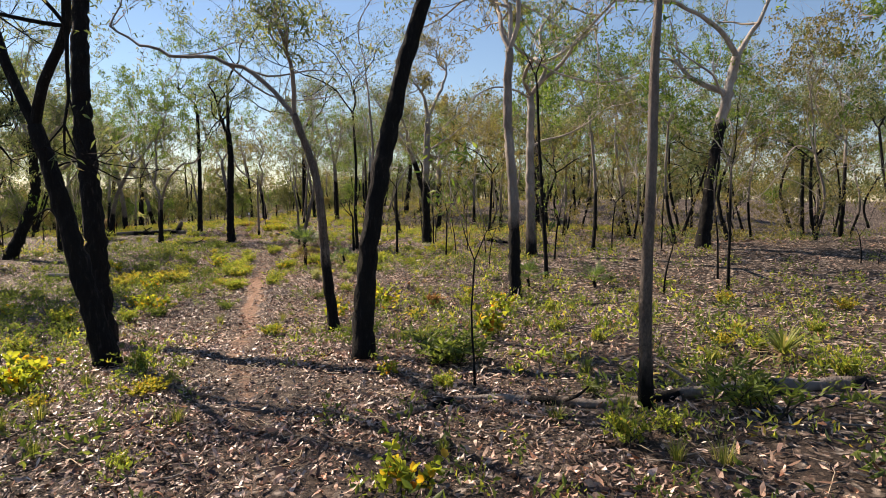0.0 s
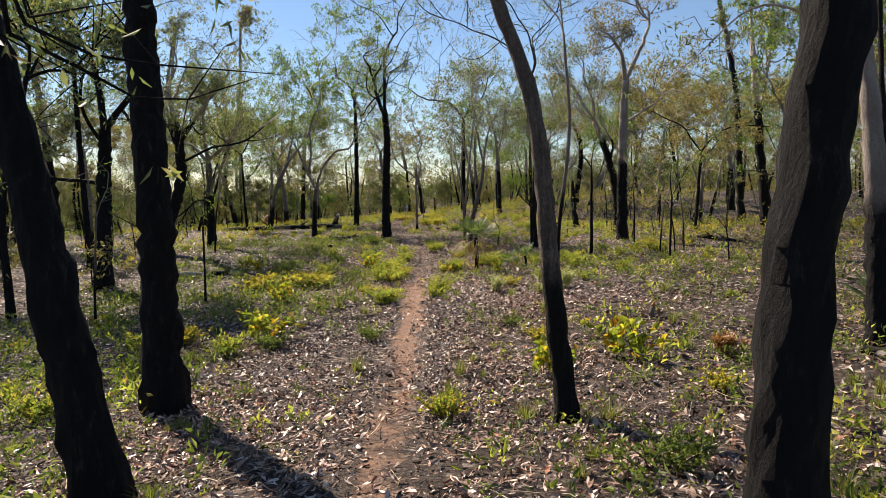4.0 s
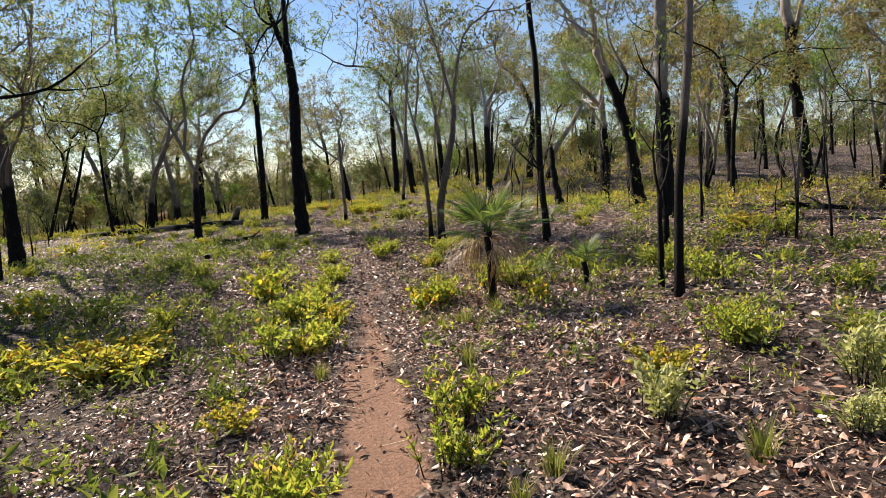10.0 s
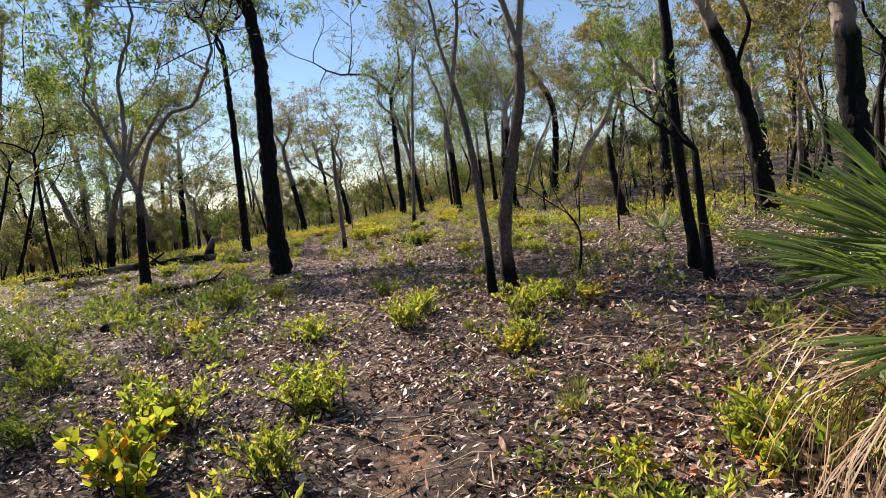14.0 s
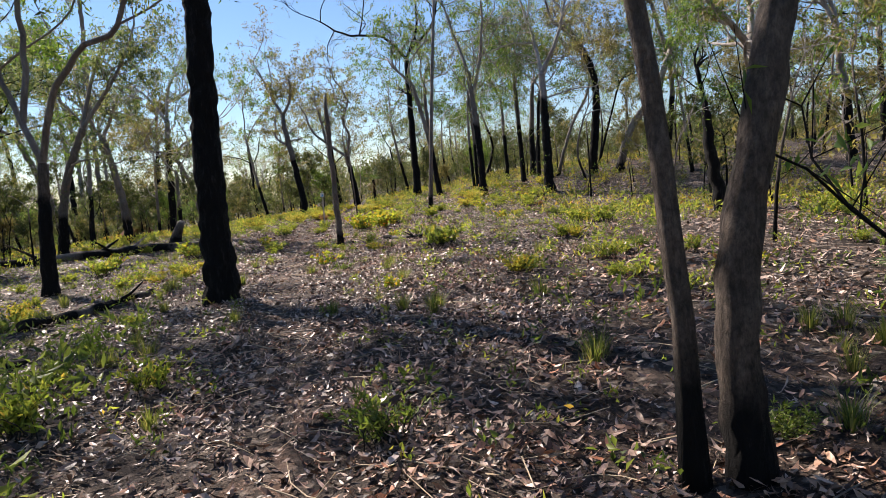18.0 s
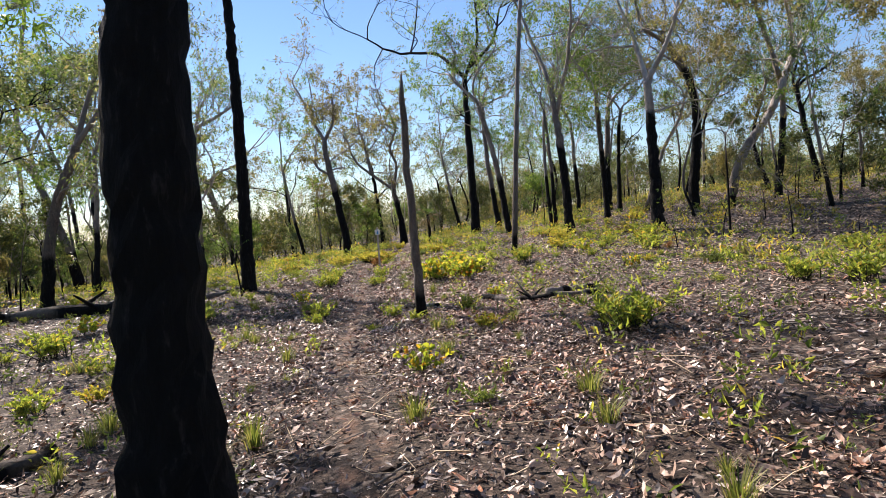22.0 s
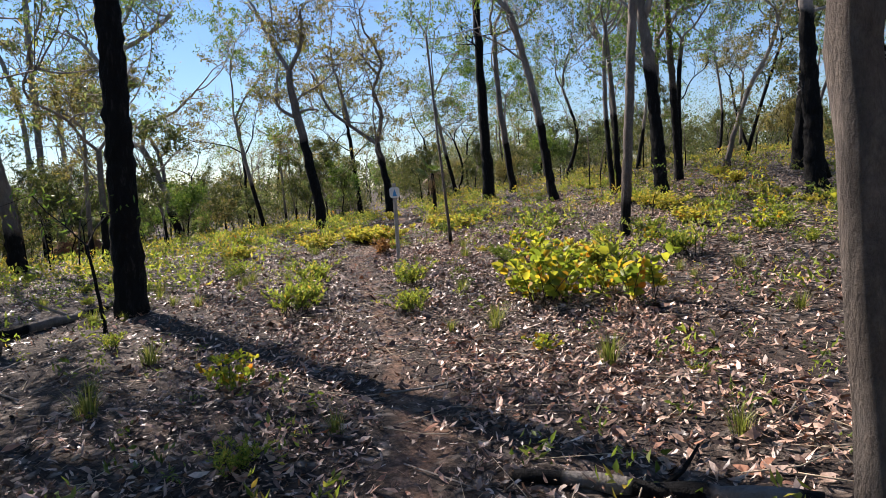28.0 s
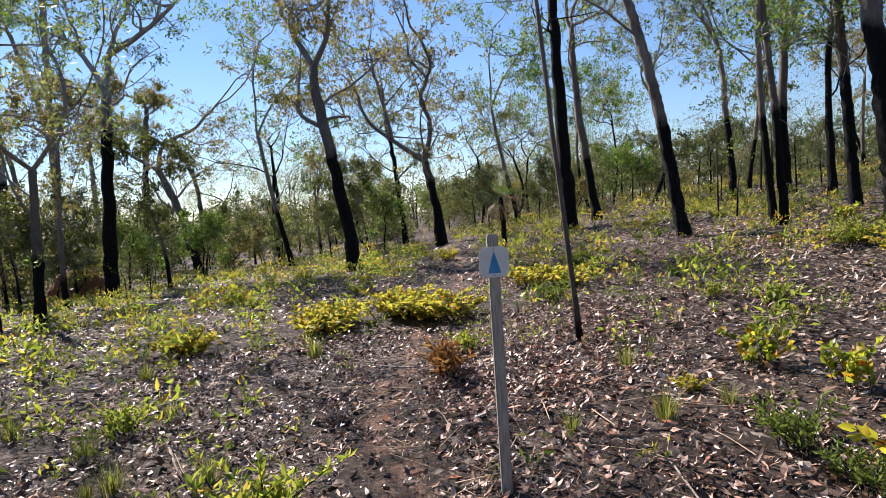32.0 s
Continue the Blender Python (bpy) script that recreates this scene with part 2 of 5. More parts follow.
DEADWOOD = plain_material("weathered_dead_wood", (0.10, 0.08, 0.065), (0.42, 0.37, 0.32), 14, 0.9, (1, 1, 1))
TERMITE = plain_material("red_termite_earth", (0.16, 0.07, 0.04), (0.33, 0.16, 0.095), 9)
POST = plain_material("grey_post_timber", (0.22, 0.20, 0.18), (0.50, 0.47, 0.43), 18, 0.85, (6, 6, 0.5))
PLATE = plain_material("white_painted_plate", (0.62, 0.64, 0.66), (0.80, 0.81, 0.82), 12, 0.5)
BLUE = plain_material("blue_arrow_paint", (0.03, 0.20, 0.50), (0.06, 0.30, 0.65), 12, 0.5)
STEEL = plain_material("galvanised_screw", (0.3, 0.3, 0.3), (0.5, 0.5, 0.5), 50, 0.4)

# ---- the lie of the land ----
KNOT_Y = np.array([-20.000, -5.000, 2.000, 7.000, 12.000, 17.000, 23.000, 29.000, 35.000, 42.000, 50.000, 58.000, 68.000, 85.000, 120.000])
KNOT_Z = np.array([0.301, -0.032, -0.205, -0.475, -0.919, -0.876, -0.979, -0.732, -0.765, -0.899, -0.734, -0.728, -0.872, -1.146, -0.991])
TILT_Y = np.array([-5.000, 8.000, 18.000, 27.000, 36.000, 46.000, 58.000, 72.000])
TILT_Z = np.array([0.046, 0.047, 0.080, 0.038, 0.040, 0.028, 0.089, 0.140])
BOW = -0.00080


def cubic(knots, values, y):
    y = np.clip(y, knots[0], knots[-1] - 1e-6)
    i = np.clip(np.searchsorted(knots, y, side="right") - 1, 0, len(knots) - 2)
    m, h = np.gradient(values, knots), knots[i + 1] - knots[i]
    t = (y - knots[i]) / h
    return (2 * t**3 - 3 * t**2 + 1) * values[i] + (t**3 - 2 * t**2 + t) * h * m[i] + (3 * t**2 - 2 * t**3) * values[i + 1] + (t**3 - t**2) * h * m[i + 1]


TRACK_Y = np.array([-20.0, 0, 5, 9, 13, 17, 21, 25, 29, 33, 37, 41, 45, 50, 58, 70, 90])
TRACK_X = np.array([-0.250, 0.130, -0.030, -0.290, -0.130, -0.020, 0.120, 0.290, 0.080, -0.360, -0.600, -0.810, -0.750, -0.960, 0.410, 1.020, -0.250])


def track_x(y):
    """The middle of the foot track."""
    return cubic(TRACK_Y, TRACK_X, y)


def lie(x, y):
    """Height of the ground, for numbers or arrays."""
    x, y = np.asarray(x, float), np.asarray(y, float)
    v = 24 * np.tanh(x / 24)
    ease = np.where(v < 0, np.interp(y, [46, 60], [1.0, 0.55]), 1.0)
    z = cubic(KNOT_Y, KNOT_Z, y) + v * cubic(TILT_Y, TILT_Z, y) * ease + BOW * v * v
    z = z + 0.03 * np.sin(1.7 * x + 0.6 * y) * np.sin(1.1 * y - 0.8 * x) + 0.018 * np.sin(3.9 * x - 2.1 * y) * np.sin(3.1 * y + 1.3 * x)
    off = (x - track_x(y)) / 0.32
    return z - 0.035 * np.exp(-off * off)


def land(x, y):
    return float(lie(x, y))


# ---- mesh helpers ----
class Shape:
    """Gathers vertices and faces, then becomes one mesh."""

    def __init__(self):
        self.verts, self.faces, self.extra = [], [], {}
        self.count = 0

    def add(self, verts, faces, **extra):
        verts = np.asarray(verts, float).reshape(-1, 3)
        self.verts.append(verts)
        self.faces.append((np.asarray(faces, int) + self.count))
        for key, values in extra.items():
            self.extra.setdefault(key, []).append(np.broadcast_to(np.asarray(values, float), (len(verts),)))
        self.count += len(verts)

    def mesh(self, name, mat, smooth=True):
        data = bpy.data.meshes.new(name)
        verts = np.concatenate(self.verts)
        loops = np.concatenate([f.ravel() for f in self.faces])
        sizes = np.concatenate([np.full(len(f), f.shape[1]) for f in self.faces])
        data.vertices.add(len(verts))
        data.vertices.foreach_set("co", verts.astype(np.float32).ravel())
        data.loops.add(len(loops))
        data.loops.foreach_set("vertex_index", loops.astype(np.int32))
        data.polygons.add(len(sizes))
        data.polygons.foreach_set("loop_start", np.concatenate([[0], np.cumsum(sizes)[:-1]]).astype(np.int32))
        data.polygons.foreach_set("use_smooth", np.full(len(sizes), smooth))
        for key, values in self.extra.items():
            data.attributes.new(key, "FLOAT", "POINT").data.foreach_set("value", np.concatenate(values).astype(np.float32))
        data.materials.append(mat)
        data.update(calc_edges=True)
        return data


def part(name, shape, mat, parent, label="", smooth=True):
    ob = new(name, shape.mesh(name, mat, smooth))
    ob.parent = parent
    return tagged(ob, label)


def thing(name, x, y, z, label, category, group=""):
    ob = new(name)
    ob.empty_display_size = 0.2
    ob.matrix_world = pose(x, y, z)
    return tagged(ob, label, category, group)


def unit(v):
    return v / max(np.linalg.norm(v), 1e-9)


def spline(points, steps):
    """A smooth line through points."""
    p = np.asarray(points, float)
    if len(p) == 2:
        return p[0] + np.linspace(0, 1, steps + 1)[:, None] * (p[1] - p[0])
    s = np.concatenate([[0], np.cumsum(np.linalg.norm(np.diff(p, axis=0), axis=1))])
    u = np.linspace(0, s[-1], steps + 1)
    return np.stack([cubic(s, p[:, k], u) for k in range(3)], 1)


def tube(shape, line, radii, sides=8, rough=0.0, rng=None, cap=True, **extra):
    """A round, uneven limb along a line."""
    line, radii = np.asarray(line, float), np.asarray(radii, float)
    n = len(line)
    way = np.gradient(line, axis=0)
    way /= np.linalg.norm(way, axis=1, keepdims=True) + 1e-9
    side = np.cross(way, (0.31, 0.95, 0.05))
    side /= np.linalg.norm(side, axis=1, keepdims=True) + 1e-9
    other = np.cross(way, side)
    turn = np.linspace(0, 2 * np.pi, sides, endpoint=False)
    r = radii[:, None] * np.ones(sides)
    if rough and rng is not None:
        r = r * (1 + rough * rng.standard_normal((n, sides)))
    verts = line[:, None] + r[..., None] * (np.cos(turn)[None, :, None] * side[:, None] + np.sin(turn)[None, :, None] * other[:, None])
    i, j = np.meshgrid(np.arange(n - 1), np.arange(sides), indexing="ij")
    a, b = i * sides + j, i * sides + (j + 1) % sides
    faces = np.stack([a, b, b + sides, a + sides], -1).reshape(-1, 4)
    values = {key: np.repeat(value, sides) if np.ndim(value) else value for key, value in extra.items()}
    start = shape.count
    shape.add(verts.reshape(-1, 3), faces, **values)
    if cap:
        ring = np.arange(sides)
        shape.faces.append(np.array([start + ring[::-1]]))
        shape.faces.append(np.array([start + (n - 1) * sides + ring]))


def leaves(shape, centres, ways, lengths, widths, rng, fold=0.25, oval=False, far=False):
    """Leaves from each centre along its way, folded along the midrib: pointed, or oval with six corners."""
    centres, ways = np.asarray(centres, float), np.asarray(ways, float)
    n = len(centres)
    ways = ways / (np.linalg.norm(ways, axis=1, keepdims=True) + 1e-9)
    side = np.cross(ways, rng.standard_normal((n, 3)))
    side /= np.linalg.norm(side, axis=1, keepdims=True) + 1e-9
    up = np.cross(side, ways)
    l, w = np.broadcast_to(lengths, (n,))[:, None], np.broadcast_to(widths, (n,))[:, None]
    a, c = centres, centres + ways * l - up * l * 0.12
    if far:
        k = np.arange(n)[:, None] * 3
        shape.add(np.stack([a + side * w * 0.6, c, a - side * w * 0.6], 1).reshape(-1, 3), k + [[0, 1, 2]])
        return
    if oval:
        low, high = centres + ways * l * 0.25, centres + ways * l * 0.68 - up * l * 0.04
        lift = up * w * fold
        verts = np.stack([a, low + side * w * 0.46 + lift, high + side * w * 0.44 + lift, c, high - side * w * 0.44 + lift, low - side * w * 0.46 + lift], 1).reshape(-1, 3)
        k = np.arange(n)[:, None] * 6
        shape.add(verts, np.concatenate([k + [[0, 1, 2]], k + [[0, 2, 3]], k + [[0, 3, 4]], k + [[0, 4, 5]]]))
        return
    mid = centres + ways * l * 0.45
    b, d = mid + side * w / 2 + up * w * fold, mid - side * w / 2 + up * w * fold
    verts = np.stack([a, b, c, d], 1).reshape(-1, 3)
    k = np.arange(n)[:, None] * 4
    shape.add(verts, np.concatenate([k + [[0, 1, 2]], k + [[0, 2, 3]]]))


# ---- trees ----
def grow(rng, limbs, tips, start, way, length, radius, level, curl=0.26, lift=0.09, leafy=True):
    """One limb that wanders, tapers and parts into smaller ones; tips gathers where leaves sit."""
    steps = (1, 3, 5, 7)[min(level, 3)]
    line, direction = [np.array(start, float)], unit(np.array(way, float))
    swing = rng.normal(0, curl * 1.2, 3)
    for _ in range(steps):
        swing = 0.35 * swing + rng.normal(0, curl, 3) * (1, 1, 0.8)
        direction = unit(direction + swing + (0, 0, lift))
        line.append(line[-1] + direction * length / steps)
    line = np.array(line)
    limbs.append((spline(line, steps * 2) if level > 1 else line, radius, radius * (0.5 if level else 0.35), level))
    branch(rng, limbs, tips, line, direction, length, radius, level, curl, lift, leafy)


def branch(rng, limbs, tips, line, direction, length, radius, level, curl, lift, leafy):
    """The smaller limbs that leave a limb along its outer part."""
    if level == 0:
        if leafy:
            tips.append(line[-1])
            tips.append(0.5 * (line[-1] + line[-2]))
        return
    if level == 1:
        leafy = rng.random() < 0.82
    for k in range((4, 4, 4, 5)[min(level, 3)]):
        at = line[-1] if k == 0 else line[rng.integers(max(1, len(line) // 3), len(line))]
        out = unit(direction * (1.0 if k == 0 else 0.6) + rng.normal(0, 0.75, 3) + (0, 0, 0.15))
        grow(rng, limbs, tips, at, out, length * rng.uniform(0.45, 0.68), max(radius * rng.uniform(0.4, 0.58), 0.004), level - 1, curl, lift, leafy)


def tree_meshes(rng, line, radius, burn, tone, top, arms, spread, leafy, leaf_size=1.0, levels=3, sides=10, low=0, twigs=True, far=False, limbs=()):
    """Trunk, limbs and crown for one tree, standing at its own foot. line: the trunk; arms: how many limbs part at its top, unless limbs gives their lines."""
    line = np.asarray(line, float)
    height = line[-1][2]
    n = max(8, int(height * (9 if sides > 11 else 2.6)))
    path = spline(line, n)
    u = np.linspace(0, 1, n + 1)
    path[1:-1, :2] += rng.normal(0, radius * (0.06 if sides > 11 else 0.10), (n - 1, 2))
    radii = radius * (1 - 0.36 * u) * (1 + 0.3 * np.exp(-path[:, 2] / (radius * 1.4)))
    lumps = np.convolve(rng.normal(0, 1, n + 3), (0.3, 0.4, 0.3), "valid")
    radii = radii * (1 + (0.035 if sides > 11 else 0.055) * lumps)
    path[0, 2] -= 0.15

    def soot(z):
        return np.clip((burn - np.asarray(z)) / 0.9 + 0.4, -0.6, 1.0)

    trunk = Shape()
    tube(trunk, path, radii, sides, 0.075 if sides > 11 else 0.055, rng, burn=soot(path[:, 2]), tone=tone * np.clip(path[:, 2] / 3.5, 0.1, 1))
    grown, tips = [], []
    end, way = path[-1], unit(path[-1] - path[-3])
    reach = max(top - height, 1.5)
    for given in limbs:
        way_line = spline(given, 4 * (len(given) - 1))
        span = float(np.linalg.norm(np.diff(way_line, axis=0), axis=1).sum())
        m = len(way_line)
        way_line[1:] += rng.normal(0, 0.012 * span, (m - 1, 3)) * np.linspace(0, 1, m - 1)[:, None]
        near_end = np.linalg.norm(path - way_line[0], axis=1).argmin()
        r = radii[near_end] * (0.74 if near_end > n * 0.8 else 0.5)
        grown.append((way_line, r, r * 0.45, levels))
        branch(rng, grown, tips, way_line, unit(way_line[-1] - way_line[-3]), max(span * 0.85, 1.6), r * 0.8, min(levels, 3), 0.26, 0.09, True)
    for k in range(0 if len(limbs) else arms):
        turn = 2 * np.pi * (k + rng.uniform(-0.2, 0.2)) / arms + (0.6 if arms == 2 else rng.uniform(0, 6))
        out = unit(way * 0.9 + spread * np.array([math.cos(turn), math.sin(turn), 0.0]))
        grow(rng, grown, tips, end, out, reach * rng.uniform(0.5, 0.66), radii[-1] * (0.68 if arms > 1 else 0.9), levels)
    for k in range(low):
        i = rng.integers(int(n * 0.55), n)
        turn = rng.uniform(0, 6.28)
        grow(rng, grown, tips, path[i], (math.cos(turn), math.sin(turn), 0.7), reach * 0.4, radii[i] * 0.33, max(levels - 1, 1))
    big = []
    fine = Shape()
    for way_line, r0, r1, level in grown:
        if level == 0 and not twigs:
            continue
        m = len(way_line)
        shape = fine
        if level == levels:
            shape = Shape()
            big.append(shape)
        tube(shape, way_line, np.linspace(r0, r1, m), 7 if level == levels else 5 if level == levels - 1 and level > 1 else 3, cap=False,
             burn=soot(way_line[:, 2]), tone=min(1.0, tone + 0.3))
    crown = Shape()
    tips = np.array(tips)
    if leafy > 0 and len(tips):
        pick = tips[rng.integers(0, len(tips), leafy)]
        tuft = pick + rng.normal(0, 0.12, pick.shape) * (1, 1, 0.7)
        per = 5
        centres = np.repeat(tuft, per, 0) + rng.normal(0, 0.07, (leafy * per, 3))
        ways = rng.normal(0, 0.7, (leafy * per, 3)) + (0, 0, -0.55)
        leaves(crown, centres, ways, rng.uniform(0.085, 0.16, leafy * per) * leaf_size, rng.uniform(0.022, 0.042, leafy * per) * leaf_size * (1.35 if far else 1.0), rng, far=far)
    return trunk, big, fine, crown


TREE_WORDS = {0: "fire-blackened gum tree with a charred trunk and thin olive crown", 1: "grey-barked gum tree charred at its foot, sparse crown",
              2: "pale smooth-barked gum tree with charred foot and open crown"}


def tree(x, y, meshes, label, leaf, group="open gum woodland", name="gum_tree"):
    trunk, big, fine, crown = meshes
    ob = thing(name, x, y, land(x, y), label, "tree", group)
    part("trunk", trunk, BARK, ob)
    for shape in big:
        part("limb", shape, BARK, ob)
    if fine.count:
        tagged(part("twig_spray", fine, BARK, ob), kind="stuff")
    if crown.count:
        part("crown", crown, leaf, ob)
    return ob


SEED = [100]


def fresh():
    SEED[0] += 1
    return np.random.default_rng(SEED[0])


def gum(x, y, r, bend, burn, fork=False, tone=None, top=None, leafy=None, leaf=None, limbs=(), broad=1.0):
    """A gum whose trunk runs from its foot through the bends; limbs are lines from where they leave the trunk."""
    rng = fresh()
    line = [(0, 0, 0), *bend]
    h = bend[-1][2]
    near = y < 60 and abs(x) < 16
    if top is None:
        top = max(h + 3.5, 8.5 + 14 * r) if fork else max(h + 3.0, (11.5 if abs(x) < 5 and y < 36 else 9.5) + 14 * r)
    if not fork and not limbs and h < top * 0.42:
        a, b = np.array(line[-2]), np.array(line[-1])
        step = unit(b - a) * (1, 1, 1)
        line.append(tuple(b + unit(step + (rng.normal(0, 0.12), rng.normal(0, 0.12), 0.25)) * (top * 0.48 - h)))
    if tone is None:
        tone = rng.uniform(0.0, 0.4) if abs(x) < 4 and y < 45 else rng.uniform(0.05, 0.7)
    leafy = leafy or (int(380 + 1500 * r) if abs(x) < 6 and y < 52 else int(600 + 2200 * r))
    kind = 0 if burn > 5 else 2 if tone > 0.6 else 1
    leaf = leaf or (GUM, GUM, LUSH, GUM, DRY)[rng.integers(5)]
    made = tree_meshes(rng, line, r, burn, tone, top, 2 if fork else rng.integers(2, 4), 0.75 if fork else 0.55, leafy, broad * (1.0 if y < 72 and abs(x) < 16 else 1.25), 3, 16 if near and r > 0.08 else 8, 0 if abs(x) < 7 and y < 54 else 2, True, not (y < 56 and near), limbs)
    return tree(x, y, made, TREE_WORDS[kind], leaf)


def thin(x, y, r, bend, burn):
    """A slight young stem with few leaves."""
    rng = fresh()
    h = bend[-1][2]
    made = tree_meshes(rng, [(0, 0, 0), *bend], r, burn, 0.45, h + max(0.5, h * 0.35), 2, 0.6, int(4 + h * 9), 0.8, 1, 7, 0)
    return tree(x, y, made, "slender young gum stem scorched near the ground" if burn < 5 else "thin fire-blackened sapling with few leaves", LUSH, "saplings", "sapling")


def snag(x, y, r, bend, burn):
    """A dead trunk broken off at the top."""
    rng = fresh()
    path = spline([(0, 0, 0), *bend], 16)
    path[1:, :2] += rng.normal(0, r * 0.12, (16, 2))
    path[0, 2] -= 0.15
    u = np.linspace(0, 1, 17)
    radii = r * (1 - 0.35 * u) * (1 + 0.25 * np.exp(-path[:, 2] / 0.3))
    radii[-2:] *= (0.8, 0.25)
    path[-1, 2] += 0.12
    ob = thing("dead_trunk", x, y, land(x, y), "dead standing trunk snapped off at the top, charred" if burn > 5 else "pale dead standing pole charred at its foot, top snapped off", "dead tree")
    shape = Shape()
    tube(shape, path, radii, 10, 0.07, rng, burn=np.clip((burn - path[:, 2]) * 1.2 + 0.5, -0.2, 1), tone=0.22 if burn < 5 else 0.0)
    part("trunk", shape, BARK, ob)
    chip = Shape()
    tube(chip, [path[-2] + (radii[-3] * 0.5, 0, -0.1), path[-2] + (radii[-3] * 0.6, 0, 0.28)], [radii[-3] * 0.4, 0.004], 4, cap=False, burn=min(1.0, burn / 50), tone=0.4)
    part("splinter", chip, BARK, ob)
    return ob


# ---- ground ----
def ground_sheet():
    near_x = np.concatenate([np.linspace(-600, -60, 14), np.linspace(-52, -10, 40), np.linspace(-9.8, 11.8, 90), np.linspace(12, 52, 40), np.linspace(60, 600, 14)])
    near_y = np.concatenate([np.linspace(-400, -40, 10), np.linspace(-34, -4, 30), np.linspace(-3.8, 64, 280), np.linspace(65, 125, 60), np.linspace(140, 900, 16)])
    gx, gy = np.meshgrid(near_x, near_y)
    z = lie(gx, gy)
    rng = np.random.default_rng(5)
    z = z + rng.normal(0, 0.008, z.shape) * (np.abs(gx) < 12)
    off = np.abs(gx - track_x(gy) + 0.05 * np.sin(2.3 * gy) + 0.04 * np.sin(5.1 * gy + 1)) + rng.normal(0, 0.03, gx.shape)
    worn = np.clip(1.0 - (off - 0.11) / 0.2, 0, 1) * np.interp(gy, [-5, 4, 8, 12, 15, 19, 22, 26, 34, 40, 60], [0.25, 0.3, 0.42, 0.5, 0.78, 0.8, 0.5, 0.36, 0.36, 0.42, 0.45])
    strewn = np.clip((np.abs(gx - track_x(gy)) - 2.5) / 3.5, 0, 1)
    shape = Shape()
    rows, cols = gx.shape
    i, j = np.meshgrid(np.arange(rows - 1), np.arange(cols - 1), indexing="ij")
    a = (i * cols + j).ravel()
    shape.add(np.stack([gx, gy, z], -1), np.stack([a, a + 1, a + cols + 1, a + cols], 1), worn=worn.ravel(), strewn=strewn.ravel())
    return tagged(new("ground", shape.mesh("ground", SOIL)), "burnt woodland soil under leaf litter, rising to one side", "ground", kind="structure")


ground_sheet()


def litter(name, count, spread, y0, y1, size, seed, label, inner=0.0, crumpled=False, uphill=False):
    """Fallen gum leaves lying on the ground, each curled."""
    rng = np.random.default_rng(seed)
    y = rng.uniform(y0, y1, count)
    x = track_x(y) + rng.uniform(-spread, spread, count)
    patch = np.sin(1.3 * x + 2.0 * np.sin(0.7 * y)) * np.sin(1.1 * y + 1.7 * np.sin(0.9 * x))
    fine = 0.9 * np.sin(5.3 * x + 2.2 * np.sin(3.1 * y)) * np.sin(4.7 * y + 1.9 * np.sin(3.7 * x))
    off = np.abs(x - track_x(y))
    bare = np.interp(y, [0, 4, 9, 13, 15, 19, 22, 26, 34, 44], [0.3, 0.35, 0.6, 0.65, 0.86, 0.9, 0.55, 0.3, 0.7, 0.65])
    keep = ((off > inner) | (y > 54)) & (patch + fine > rng.uniform(-2.1, 0.35, count)) & (rng.random(count) > bare * np.clip((0.36 - off) / 0.2, 0, 1))
    if uphill:
        keep &= x > track_x(y)
    charred = np.clip((track_x(y) - 0.7 - x) / 0.8, 0, 1) * np.interp(y, [30, 34, 46, 50], [0, 1, 1, 0])
    keep &= rng.random(count) > 0.5 * charred
    x, y = x[keep], y[keep]
    n = len(x)
    turn, tilt, roll = rng.uniform(0, 6.28, n), rng.normal(0, 0.35, n), rng.normal(0, 0.55, n)
    l = np.minimum(rng.lognormal(0, 0.38, n), 1.7) * size
    w = l * rng.uniform(0.14, 0.34, n)
    way = np.stack([np.cos(turn) * np.cos(tilt), np.sin(turn) * np.cos(tilt), np.sin(tilt)], 1)
    side = np.stack([-np.sin(turn) * np.cos(roll), np.cos(turn) * np.cos(roll), np.sin(roll)], 1)
    mid = np.stack([x, y, lie(x, y) + 0.012 + rng.random(n) * 0.022], 1)
    l, w = l[:, None], w[:, None]
    up = np.array([0, 0, 1.0])
    curl = rng.uniform(0.0, 0.32, n)[:, None] * l * up
    cup = rng.uniform(-0.3, 0.7, n)[:, None] * w * up
    bent = rng.normal(0, 0.16, n)[:, None] * side * l
    a, c = mid - way * l / 2 + curl, mid + way * l / 2 + curl * rng.uniform(0.1, 1.2, n)[:, None] + bent
    shape = Shape()
    if crumpled:
        low, high = mid - way * l * 0.2 + curl * 0.15, mid + way * l * 0.17 + curl * 0.1 + bent * 0.3
        twist = rng.normal(0, 0.3, n)[:, None] * w * up
        k = np.arange(n)[:, None] * 6
        shape.add(np.stack([a, low + side * w * 0.5 + cup, high + side * w * 0.42 + cup + twist, c, high - side * w * 0.42 + cup - twist, low - side * w * 0.5 + cup], 1).reshape(-1, 3),
                  np.concatenate([k + [[0, 1, 5]], k + [[1, 2, 4]], k + [[1, 4, 5]], k + [[2, 3, 4]]]))
    else:
        k = np.arange(n)[:, None] * 4
        shape.add(np.stack([a, mid + side * w / 2 + cup, c, mid - side * w / 2 + cup], 1).reshape(-1, 3), np.concatenate([k + [[0, 1, 3]], k + [[1, 2, 3]]]))
    return tagged(new(name, shape.mesh(name, LITTER, False)), label, "leaf litter", kind="stuff")


